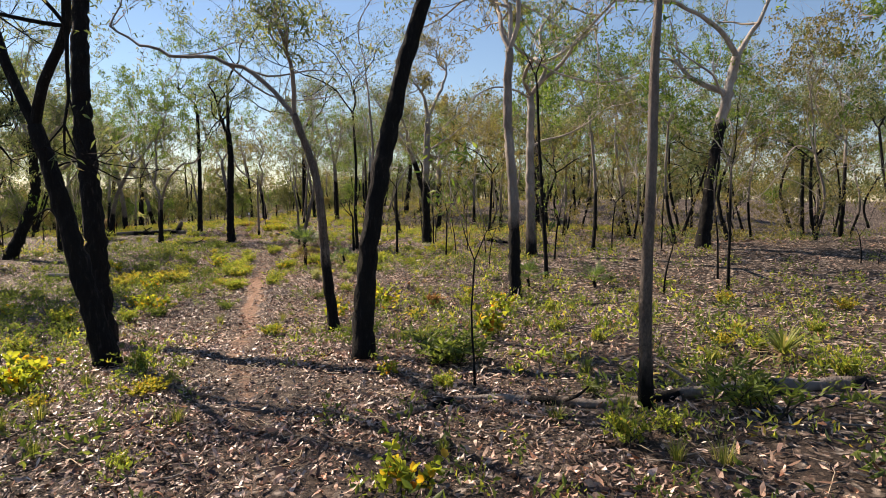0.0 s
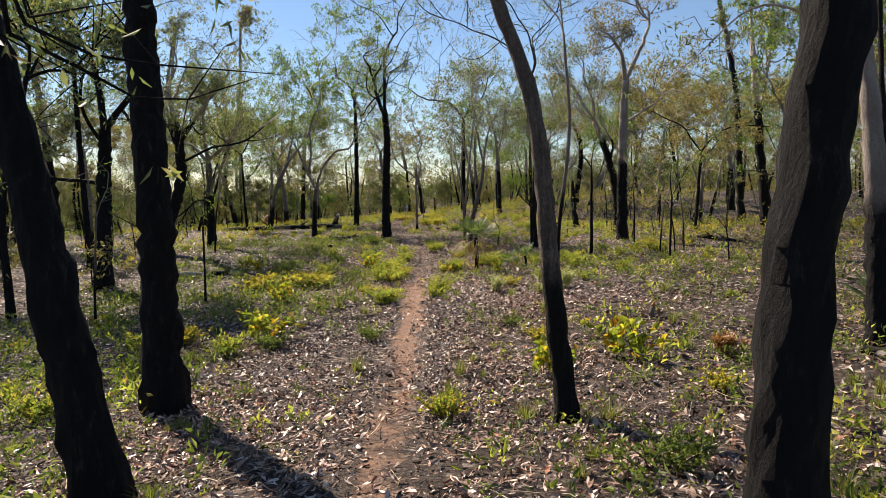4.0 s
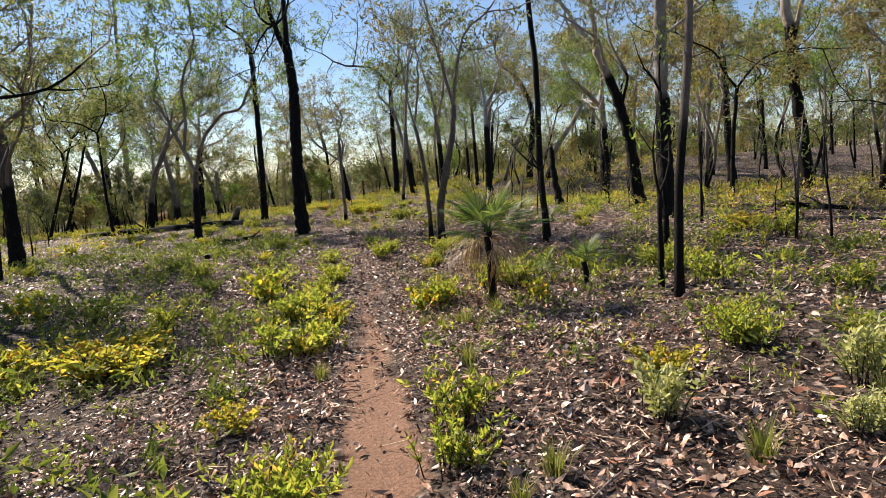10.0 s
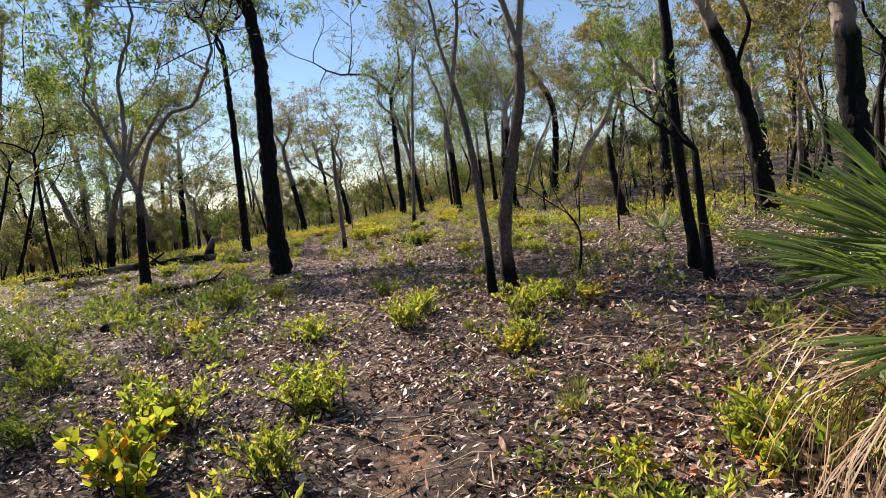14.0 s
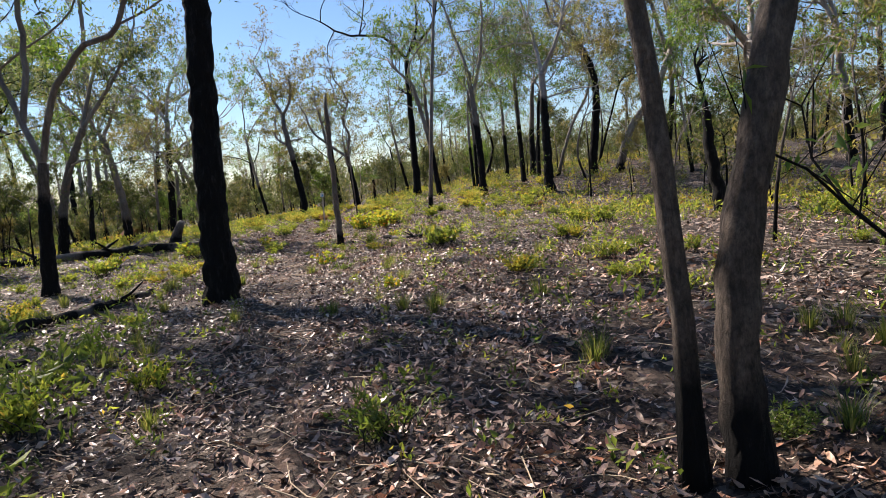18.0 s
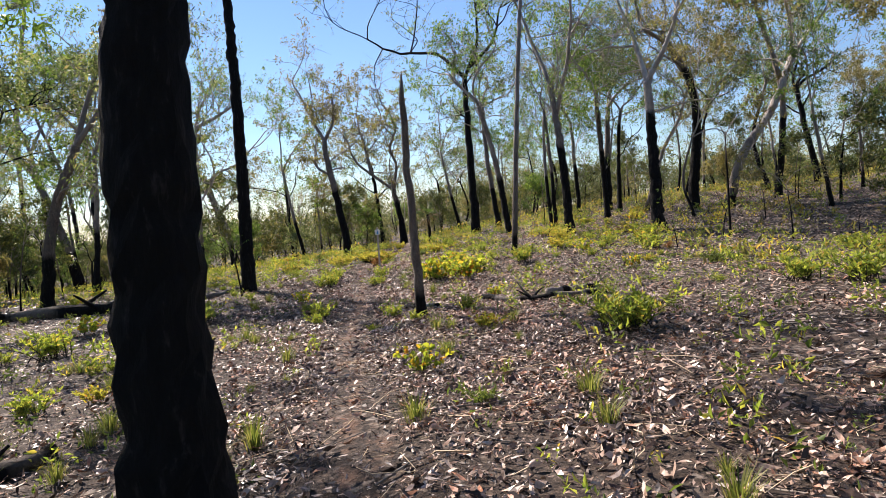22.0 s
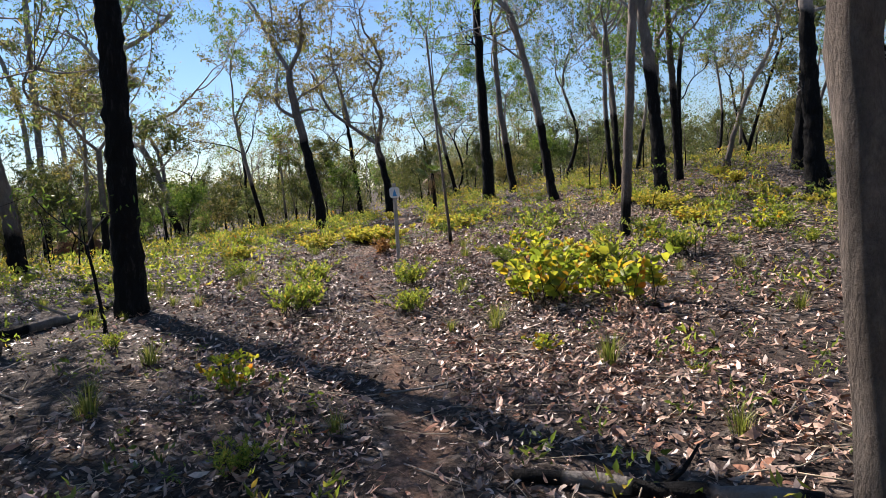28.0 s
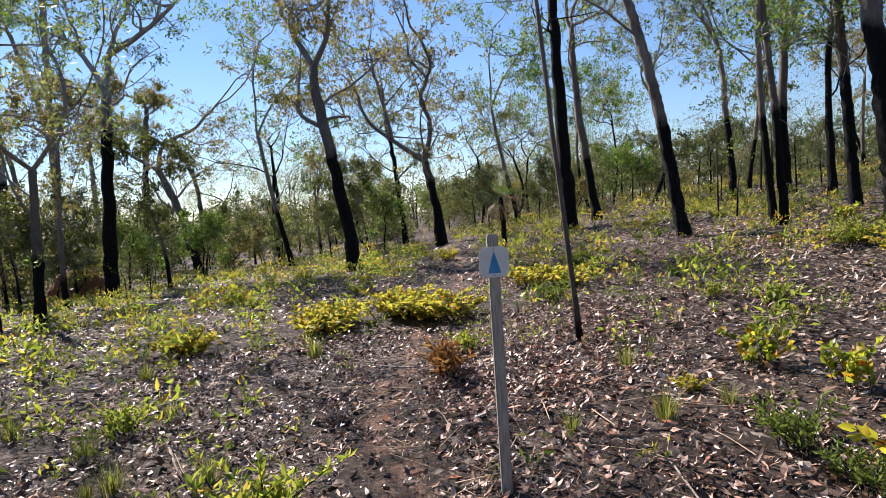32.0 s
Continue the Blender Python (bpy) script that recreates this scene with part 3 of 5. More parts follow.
litter("leaf_litter", 165000, 2.3, -1, 53, 0.062, 11, "curled grey-brown fallen gum leaves covering the ground", 0.0, True)
litter("leaf_crumbs", 210000, 3.0, -1, 53, 0.028, 17, "broken bits of dry leaf and bark between the fallen leaves", 0.0)
litter("leaf_litter", 110000, 4.6, -1, 53, 0.068, 15, "curled brown and pale fallen gum leaves covering the ground", 2.2, True)
litter("leaf_litter", 150000, 9.5, -1, 62, 0.084, 12, "dry brown fallen leaves covering burnt soil", 4.4)
litter("leaf_litter", 60000, 6.0, 8, 58, 0.066, 16, "drift of dry pinkish-brown leaves on the uphill side", 1.0, True, True)
litter("leaf_litter", 80000, 22.0, -1, 78, 0.12, 14, "dry brown fallen leaves under the far trees", 9.2)
litter("leaf_litter", 2400, 4.4, 0, 53, 0.095, 13, "large pale dead leaves lying here and there on the litter", 0.0, True)

# ---- the trees along the way ----
thin(3.05, 4.34, 0.056, [(-0.00, 0.06, 0.67), (0.05, 0.12, 1.73), (0.14, 0.23, 3.35)], 0.4)
thin(2.02, 5.60, 0.013, [(-0.01, 0.11, 0.78), (0.03, 0.16, 1.22)], 1.7)
gum(1.27, 7.60, 0.126, [(0.05, 0.13, 0.96), (0.21, 0.26, 2.03), (0.47, 0.39, 3.19)], 99.0)
gum(-1.95, 9.50, 0.155, [(-0.30, 0.16, 1.07), (-0.72, 0.41, 2.67), (-0.93, 0.50, 3.30)], 99.0, leafy=110,
    limbs=[[(-0.93, 0.50, 3.30), (-1.21, 0.61, 3.95), (-1.55, 0.80, 5.0), (-1.6, 1.1, 6.6), (-2.2, 1.5, 8.2)], [(-0.93, 0.50, 3.30), (-0.80, 0.35, 3.75), (-0.45, 0.10, 4.45), (-0.30, -0.30, 6.0), (0.3, -0.6, 7.6)]])
gum(1.29, 10.75, 0.09, [(-0.14, 0.15, 1.35), (-0.30, 0.32, 2.80), (-0.62, 0.49, 3.74)], 1.3, tone=0.12,
    limbs=[[(-0.62, 0.49, 3.74), (-1.36, 1.26, 4.58), (-1.80, 1.60, 4.78), (-3.11, 2.51, 5.07), (-4.00, 3.23, 5.70)], [(-0.62, 0.49, 3.74), (-0.65, 0.24, 4.38), (-0.91, -0.02, 5.12), (-0.95, -0.26, 5.66)]])
gum(-2.55, 12.00, 0.194, [(-0.13, 0.27, 1.94), (-0.37, 0.68, 4.86)], 99.0, leafy=260)
gum(5.43, 12.60, 0.132, [(0.04, 0.26, 1.94), (-0.01, 0.63, 4.73)], 1.7, tone=0.6)
thin(7.15, 14.56, 0.043, [(-0.06, 0.14, 1.47)], 99.0)
thin(7.15, 14.56, 0.051, [(-0.14, 0.29, 3.06), (-0.19, 0.45, 4.93)], 99.0)
gum(14.10, 17.33, 0.214, [(0.37, 0.10, 2.60), (0.75, 0.15, 4.63), (1.16, 0.16, 6.30)], 4.2, tone=0.9,
    limbs=[[(1.16, 0.16, 6.30), (2.24, 0.52, 7.58), (3.22, 0.88, 8.90)], [(1.16, 0.16, 6.30), (0.48, 0.04, 6.94), (-0.70, -0.06, 7.48), (-1.81, -0.13, 7.73)], [(0.81, 0.17, 5.09), (-0.01, 0.84, 5.61), (-0.47, 1.30, 6.27)]])
thin(-4.65, 19.81, 0.030, [(-0.04, 0.08, 1.68)], 99.0)
gum(3.50, 20.70, 0.053, [(0.07, 0.11, 1.23), (0.30, 0.25, 3.11)], 2.0)
thin(6.37, 20.89, 0.033, [(0.07, 0.15, 1.64)], 99.0)
thin(3.57, 21.22, 0.041, [(0.01, 0.05, 1.09)], 99.0)
gum(-8.70, 23.60, 0.240, [(-0.05, 0.36, 2.63), (-0.06, 0.60, 4.45)], 99.0,
    limbs=[[(-0.06, 0.60, 4.45), (-0.90, 1.83, 6.61), (-1.96, 2.71, 8.08)], [(-0.06, 0.60, 4.45), (0.90, 0.14, 5.31), (1.66, -0.20, 5.79)]])
thin(5.41, 24.37, 0.052, [(-0.03, 0.12, 2.63)], 99.0)
gum(-12.85, 25.02, 0.194, [(-0.47, 0.78, 5.58)], 99.0)
thin(4.03, 26.66, 0.059, [(-0.04, 0.07, 1.45)], 99.0)
gum(-10.63, 26.82, 0.106, [(-0.41, 0.49, 3.45), (-0.82, 1.05, 7.43)], 99.0)
gum(4.27, 27.32, 0.075, [(-0.04, 0.18, 1.79), (0.01, 0.33, 3.41)], 99.0)
gum(2.06, 27.68, 0.089, [(-0.01, 0.07, 0.63), (0.19, 0.13, 1.62), (0.34, 0.17, 2.22), (0.44, 0.30, 2.95)], 0.45, tone=0.2, leafy=330,
    limbs=[[(0.44, 0.30, 2.95), (0.26, 0.50, 3.88), (0.14, 0.88, 4.63), (0.06, 1.28, 5.51)], [(0.44, 0.30, 2.95), (0.55, 0.05, 3.88), (0.73, -0.14, 4.45), (1.05, -0.47, 4.65)]])
gum(1.84, 27.71, 0.054, [(-0.02, 0.09, 0.88), (-0.11, 0.23, 2.10), (-0.20, 0.30, 2.59)], 0.6, tone=0.18, leafy=200,
    limbs=[[(-0.20, 0.30, 2.59), (-0.31, 0.42, 3.16), (-0.37, 0.70, 3.97), (-0.68, 1.11, 4.62)], [(-0.20, 0.30, 2.59), (-0.14, 0.18, 3.01), (-0.09, 0.04, 3.82), (-0.20, -0.19, 4.57)]])
thin(3.01, 27.87, 0.020, [(0.04, 0.06, 0.65), (-0.06, 0.09, 0.81)], 99.0)
gum(7.74, 28.48, 0.196, [(0.00, 0.24, 3.38), (0.10, 0.40, 5.87)], 3.0,
    limbs=[[(0.10, 0.40, 5.87), (0.64, 0.78, 6.85), (1.15, 1.16, 7.87), (1.25, 1.57, 8.92)], [(0.10, 0.40, 5.87), (-0.20, 0.06, 6.82), (-0.75, -0.15, 7.43)]])
gum(-9.60, 29.60, 0.237, [(0.98, 0.03, 2.90), (0.89, 0.17, 4.67)], 5.0,
    limbs=[[(0.89, 0.17, 4.67), (0.30, 0.95, 6.09), (0.35, 1.66, 7.74)], [(0.93, 0.13, 4.18), (1.53, -0.29, 4.83), (2.19, -0.74, 5.44)]])
gum(8.80, 32.00, 0.186, [(-0.29, 0.27, 2.59), (-1.01, 0.56, 4.72)], 4.0, tone=0.95,
    limbs=[[(-1.01, 0.56, 4.72), (-1.36, 1.03, 5.45), (-1.67, 1.49, 6.24), (-2.28, 2.05, 7.02)], [(-1.01, 0.56, 4.72), (-1.26, 0.21, 5.68), (-1.75, -0.07, 6.46)]])
gum(-8.40, 32.40, 0.187, [(-0.10, 0.15, 1.82), (-0.15, 0.28, 3.50)], 2.2,
    limbs=[[(-0.15, 0.28, 3.50), (-1.13, 1.00, 4.34), (-2.12, 1.53, 4.57), (-3.38, 2.23, 4.91)], [(-0.15, 0.28, 3.50), (-0.17, -0.14, 4.57), (0.01, -0.58, 5.58), (0.81, -1.13, 6.51)], [(-0.13, 0.29, 3.69), (0.44, 0.51, 4.32), (0.34, 0.68, 4.87)]])
gum(-1.18, 33.85, 0.198, [(-0.01, 0.21, 2.38), (0.03, 0.39, 4.59), (-0.08, 0.51, 5.77)], 99.0, leafy=900,
    limbs=[[(-0.08, 0.51, 5.77), (-0.08, 1.04, 6.93), (-0.09, 1.71, 8.42), (0.50, 2.13, 9.56)], [(0.02, 0.44, 5.22), (-0.35, 0.07, 6.20), (-0.48, -0.20, 6.87), (-0.78, -0.54, 7.62)]])
gum(17.00, 35.00, 0.240, [(-0.30, 0.28, 3.21), (-0.50, 0.52, 5.98), (-0.68, 0.72, 8.36)], 6.0, tone=0.9,
    limbs=[[(-0.68, 0.72, 8.36), (-0.45, 1.39, 9.93), (-0.17, 2.11, 11.69)], [(-0.38, 0.44, 5.22), (-0.49, -0.28, 7.02), (-0.78, -1.15, 9.11)]])
gum(-5.00, 37.80, 0.134, [(0.03, 0.16, 1.49), (0.07, 0.26, 2.42)], 1.9, tone=0.1, leafy=2100, leaf=LUSH, broad=1.3,
    limbs=[[(0.07, 0.26, 2.42), (-0.33, 0.60, 3.19), (-0.83, 1.08, 4.13), (-1.29, 1.45, 5.07), (-1.12, 1.86, 7.11)], [(0.07, 0.26, 2.42), (0.45, 0.01, 3.44), (1.05, -0.30, 4.19), (1.95, -0.79, 4.51), (2.46, -0.94, 5.71), (2.15, -0.53, 7.14)], [(-0.33, 0.60, 3.19), (-0.23, 0.82, 4.36), (-0.30, 0.96, 5.54), (0.22, 0.95, 7.04), (0.20, 1.02, 8.57)]])
gum(-17.71, 38.04, 0.230, [(-0.75, 0.68, 4.71), (-1.50, 1.26, 8.66)], 5.6)
snag(8.60, 38.20, 0.145, [(-0.16, 0.13, 1.22), (-0.21, 0.25, 2.38)], 99.0)
snag(0.27, 40.80, 0.074, [(-0.05, 0.07, 1.27), (-0.07, 0.15, 2.94), (-0.06, 0.18, 3.61)], 0.4)
gum(12.20, 42.00, 0.231, [(0.14, 0.33, 3.14), (0.13, 0.51, 4.76)], 3.5,
    limbs=[[(0.13, 0.51, 4.76), (0.40, 1.00, 5.83), (0.40, 1.37, 6.58)], [(0.12, 0.45, 4.27), (-0.75, 0.21, 5.03), (-1.55, -0.00, 5.61)]])
thin(-3.69, 46.53, 0.021, [(-0.13, 0.11, 0.91)], 99.0)
gum(22.18, 47.06, 0.240, [(-0.42, 0.87, 9.21), (-1.44, 1.70, 15.66)], 11.5)
gum(-3.70, 47.40, 0.165, [(0.02, 0.27, 4.87), (-0.06, 0.46, 8.18)], 99.0, leafy=320)
gum(3.60, 49.70, 0.084, [(0.51, 0.29, 5.34), (0.82, 0.43, 8.13)], 0.7, tone=0.45)
thin(0.82, 51.20, 0.03, [(-0.11, 0.19, 1.95), (-0.20, 0.38, 3.97)], 0.3)
gum(9.22, 52.11, 0.210, [(0.08, 0.37, 3.46), (0.11, 0.56, 5.18)], 4.2, tone=0.8,
    limbs=[[(0.11, 0.56, 5.18), (0.06, 1.60, 7.23), (-0.28, 2.60, 9.13)], [(0.11, 0.56, 5.18), (0.70, -0.16, 6.67), (0.92, -0.74, 8.00)]])
gum(24.20, 52.33, 0.240, [(-0.11, 0.38, 3.50), (-0.28, 0.71, 6.42)], 3.2)
thin(-10.26, 53.70, 0.046, [(-0.01, 0.16, 1.23)], 99.0)
gum(6.79, 54.40, 0.173, [(-0.08, 0.38, 3.33), (-0.26, 0.67, 5.72)], 3.4,
    limbs=[[(-0.26, 0.67, 5.72), (-0.63, 1.94, 8.10), (-0.95, 2.91, 9.97)], [(-0.10, 0.53, 4.65), (0.25, -0.49, 7.23), (0.05, -1.07, 8.78)]])
gum(14.67, 57.15, 0.206, [(0.64, 0.03, 1.95), (2.27, -0.01, 4.28), (3.20, -0.00, 6.29)], 0.6, tone=0.9,
    limbs=[[(3.20, -0.00, 6.29), (4.70, 0.62, 7.75), (6.09, 1.13, 8.99)], [(3.20, -0.00, 6.29), (2.80, -0.52, 7.59), (2.23, -0.95, 8.63)]])
gum(-7.75, 57.97, 0.105, [(-0.01, 0.27, 3.09)], 1.5, fork=True, leafy=500)
gum(7.26, 58.00, 0.089, [(-0.04, 0.31, 3.49)], 2.5)
gum(7.09, 58.12, 0.083, [(-0.09, 0.19, 2.98), (-0.02, 0.29, 4.77)], 2.4)
gum(5.28, 58.46, 0.143, [(-0.44, 0.38, 3.61), (-0.94, 0.65, 5.89)], 2.6)
gum(13.85, 58.59, 0.229, [(0.11, 0.35, 6.20), (-0.73, 0.45, 7.61)], 6.5)
gum(10.28, 59.89, 0.140, [(-0.14, 0.36, 6.33)], 3.3)
gum(19.20, 60.49, 0.173, [(0.54, 0.28, 5.30), (-0.33, 0.53, 9.11)], 3.9)
gum(12.61, 60.93, 0.109, [(1.12, 0.10, 3.01), (2.04, 0.11, 4.58)], 0.3, tone=0.9)
gum(35.79, 62.75, 0.240, [(0.08, 0.52, 5.27), (0.14, 0.80, 8.06)], 6.5)
gum(12.21, 63.35, 0.124, [(0.46, 0.57, 4.66)], 4.7)
gum(-2.06, 63.74, 0.218, [(-0.42, 0.29, 3.02), (-0.79, 0.50, 5.14), (-0.85, 0.58, 5.99)], 3.5,
    limbs=[[(-0.85, 0.58, 5.99), (-1.41, 1.19, 7.06), (-1.94, 1.85, 8.33), (-2.40, 2.33, 9.22)], [(-0.85, 0.58, 5.99), (-0.36, 0.16, 6.76), (-0.22, -0.34, 7.92)], [(-0.64, 0.41, 4.17), (-1.37, 0.80, 4.70), (-1.35, 1.19, 6.00)]])
gum(4.90, 65.80, 0.240, [(-0.02, 0.50, 4.54), (0.06, 0.95, 8.70)], 99.0,
    limbs=[[(0.06, 0.95, 8.70), (-1.18, 2.15, 10.33), (-3.70, 3.58, 11.06), (-5.14, 4.59, 12.10)], [(0.06, 0.95, 8.70), (0.79, 0.03, 10.73), (0.64, -0.53, 12.28)], [(0.26, 0.98, 9.23), (1.84, 1.56, 10.79), (2.58, 2.24, 12.85)]])
gum(12.83, 66.54, 0.196, [(0.22, 0.31, 3.91)], 3.2)
gum(11.19, 66.96, 0.128, [(-0.07, 0.48, 5.35)], 3.0)
gum(-10.74, 67.81, 0.240, [(0.09, 0.27, 3.51), (0.23, 0.56, 7.35)], 5.9,
    limbs=[[(0.23, 0.56, 7.35), (0.23, 1.29, 8.93), (0.79, 2.11, 10.80)], [(0.39, 0.63, 8.46), (1.95, -0.16, 8.98), (3.11, -0.80, 9.62)], [(0.22, 0.55, 7.15), (-0.66, 1.20, 8.53), (-1.93, 1.89, 9.78)]])
gum(26.97, 68.15, 0.215, [(-1.00, 0.36, 5.82)], 7.6)
gum(6.67, 68.43, 0.168, [(-0.40, 0.44, 4.35), (-0.42, 0.69, 7.23)], 2.4)
gum(1.08, 72.13, 0.240, [(-0.20, 0.20, 2.18), (-0.47, 0.34, 3.59)], 2.8,
    limbs=[[(-0.47, 0.34, 3.59), (-1.83, 1.33, 4.72), (-2.81, 2.07, 5.70), (-3.50, 3.06, 7.74)], [(-0.47, 0.34, 3.59), (-0.20, -0.23, 5.00), (-0.50, -0.63, 6.16), (-0.09, -1.13, 7.22), (-0.71, -1.70, 8.71)], [(-1.83, 0.59, 4.64), (-2.09, 1.24, 6.31), (-2.57, 2.21, 8.83)]])
gum(-21.78, 81.09, 0.240, [(-0.78, 1.35, 10.31), (-1.60, 2.00, 15.10)], 6.5)
gum(-0.27, 82.90, 0.180, [(-0.47, 0.57, 5.80)], 7.2)
gum(-21.36, 85.67, 0.240, [(-0.11, 0.53, 11.12), (0.13, 1.13, 24.59)], 4.4)
thin(-8.05, 86.18, 0.133, [(-0.41, 0.69, 7.26)], 99.0)
gum(-17.19, 87.43, 0.240, [(0.50, 1.38, 11.04)], 7.9, fork=True)
gum(-33.21, 93.02, 0.240, [(-0.08, 1.02, 17.91), (1.08, 1.42, 25.78)], 9.4)
gum(-27.39, 97.04, 0.240, [(-0.90, 1.65, 12.61), (-3.53, 2.75, 20.27)], 3.3)
gum(-25.87, 100.98, 0.240, [(-0.62, 0.77, 13.20)], 3.6, fork=True)
gum(-33.94, 104.95, 0.240, [(-1.24, 0.64, 10.55), (-4.04, 1.16, 18.18)], 7.4, fork=True)
gum(-37.75, 106.82, 0.240, [(-2.32, 1.90, 14.04), (-4.88, 2.91, 21.00)], 11.8)
gum(-19.72, 110.03, 0.240, [(-2.12, 1.20, 10.25), (-6.20, 2.04, 13.28)], 5.3)
gum(8.60, 18.70, 0.165, [(0.0, 0.2, 2.2), (0.05, 0.4, 5.2)], 0.6, tone=0.75)
# Unseen tree added left of view; its crown casts shade beside the track.
gum(-9.90, 50.00, 0.17, [(0.4, 0.0, 2.5), (1.3, -0.2, 4.5)], 1.5, tone=0.3, leafy=1250, broad=1.3,
    limbs=[[(1.3, -0.2, 4.5), (2.5, -0.4, 6.0), (3.4, -0.6, 7.4)], [(1.3, -0.2, 4.5), (1.6, 0.5, 6.4), (2.3, 0.8, 8.0)]])
gum(-10.50, 58.95, 0.21, [(-0.25, 0.1, 2.8), (-0.75, 0.2, 5.2)], 1.2, tone=0.5, fork=True, top=11.5, leafy=600)
gum(-16.97, 67.41, 0.24, [(-0.9, 0.1, 3.6), (-2.1, 0.2, 7.0)], 2.2, tone=0.3)
gum(-11.10, 79.00, 0.25, [(-0.7, 0.1, 3.0), (-1.75, 0.2, 5.6)], 1.8, tone=0.4, leaf=DRY,
    limbs=[[(-1.75, 0.2, 5.6), (-3.2, 0.9, 6.5), (-4.6, 1.5, 7.4), (-5.8, 1.8, 8.6)], [(-1.75, 0.2, 5.6), (-1.2, -0.6, 6.7), (0.6, -1.2, 7.4), (2.0, -1.8, 8.4)]])


def wood_kinds():
    rng = np.random.default_rng(77)
    kinds = []
    for k in range(10):
        h = rng.uniform(3.2, 6.2)
        lean = rng.normal(0, 0.6, 2)
        kink = rng.normal(0, 0.22, 2)
        line = [(0, 0, 0), (lean[0] * 0.3 + kink[0], lean[1] * 0.3 + kink[1], h * 0.45), (lean[0], lean[1], h)]
        burn = (99, 2.5, 4.5, 1.2, 99)[k % 5]
        kinds.append((tree_meshes(np.random.default_rng(300 + k), line, rng.uniform(0.07, 0.13), burn, rng.uniform(0.1, 0.6), rng.uniform(9, 13.5), rng.integers(2, 4), 0.6, 900, 1.15, 3, 7, 1, True, True),
                      TREE_WORDS[0 if burn > 5 else 1], (GUM, LUSH, GUM, DRY, DRY)[k % 5]))
    return kinds


def young_kinds():
    """Young gums, thin-stemmed and bushy."""
    kinds = []
    for k in range(7):
        rng = np.random.default_rng(500 + k)
        top = rng.uniform(2.6, 6.5)
        h = top * rng.uniform(0.35, 0.5)
        lean = rng.normal(0, 0.25, 2)
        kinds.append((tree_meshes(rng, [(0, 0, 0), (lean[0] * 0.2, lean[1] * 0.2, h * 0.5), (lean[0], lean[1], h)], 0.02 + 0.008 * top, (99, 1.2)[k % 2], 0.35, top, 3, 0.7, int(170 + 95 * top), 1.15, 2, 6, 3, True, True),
                      "young gum tree with a thin dark stem and bushy olive crown", (SHADED, SHADED, GUM, SHADED, DRY, SHADED, LUSH)[k]))
    return kinds


KIND_SHAPES = wood_kinds()
TAKEN = [(o.location.x, o.location.y) for o in scene.objects if o.get("category") in ("tree", "dead tree")]
KINDS = [tree(x, y, *shapes) for (x, y), shapes in zip([(-9 - 2.3 * k, 20 + 5.2 * ((k * 7) % 10)) for k in range(10)], KIND_SHAPES)]
YOUNGS = [tree(x, y, *shapes, "young gums", "young_gum_tree") for (x, y), shapes in zip([(-14 - 1.7 * k, 58 + 4.1 * ((k * 3) % 7)) for k in range(7)], young_kinds())]
TAKEN += [(o.location.x, o.location.y) for o in KINDS + YOUNGS]


def free_place(rng, x0, x1, y0, y1, clear, gap):
    for _ in range(60):
        x, y = rng.uniform(x0, x1), rng.uniform(y0, y1)
        if abs(x - float(track_x(y))) >= clear and all((x - a) ** 2 + (y - b) ** 2 > gap**2 for a, b in TAKEN):
            TAKEN.append((x, y))
            return x, y
    return None


def fill_wood(count, seed, x0, x1, y0, y1, clear, gap, kinds=None):
    """More trees of the same wood, clear of the track and of those that stand."""
    rng = np.random.default_rng(seed)
    for _ in range(count):
        spot = free_place(rng, x0, x1, y0, y1, clear, gap)
        if spot:
            s = rng.uniform(0.7, 1.12)
            m = pose(*spot, land(*spot), 0, 0, rng.uniform(0, 360))
            chosen = kinds or KINDS
            copy_thing(chosen[rng.integers(len(chosen))], m @ Matrix.Diagonal((s, s, s, 1)))


fill_wood(58, 1, -42, -9.5, 18, 80, 9, 3.0)
fill_wood(68, 2, 10.5, 46, 14, 80, 9, 2.9)
fill_wood(14, 9, 11, 30, 15, 44, 9, 3.0)
fill_wood(12, 5, -10, 12, 66, 90, 2.5, 2.8)
fill_wood(16, 4, -30, 30, -30, -5, 5, 5)
fill_wood(120, 6, -52, -9, 50, 98, 9, 1.7, YOUNGS)
fill_wood(52, 7, 13, 58, 46, 98, 12, 2.4, YOUNGS)
fill_wood(26, 8, -10, 13, 72, 98, 2.0, 1.6, YOUNGS)


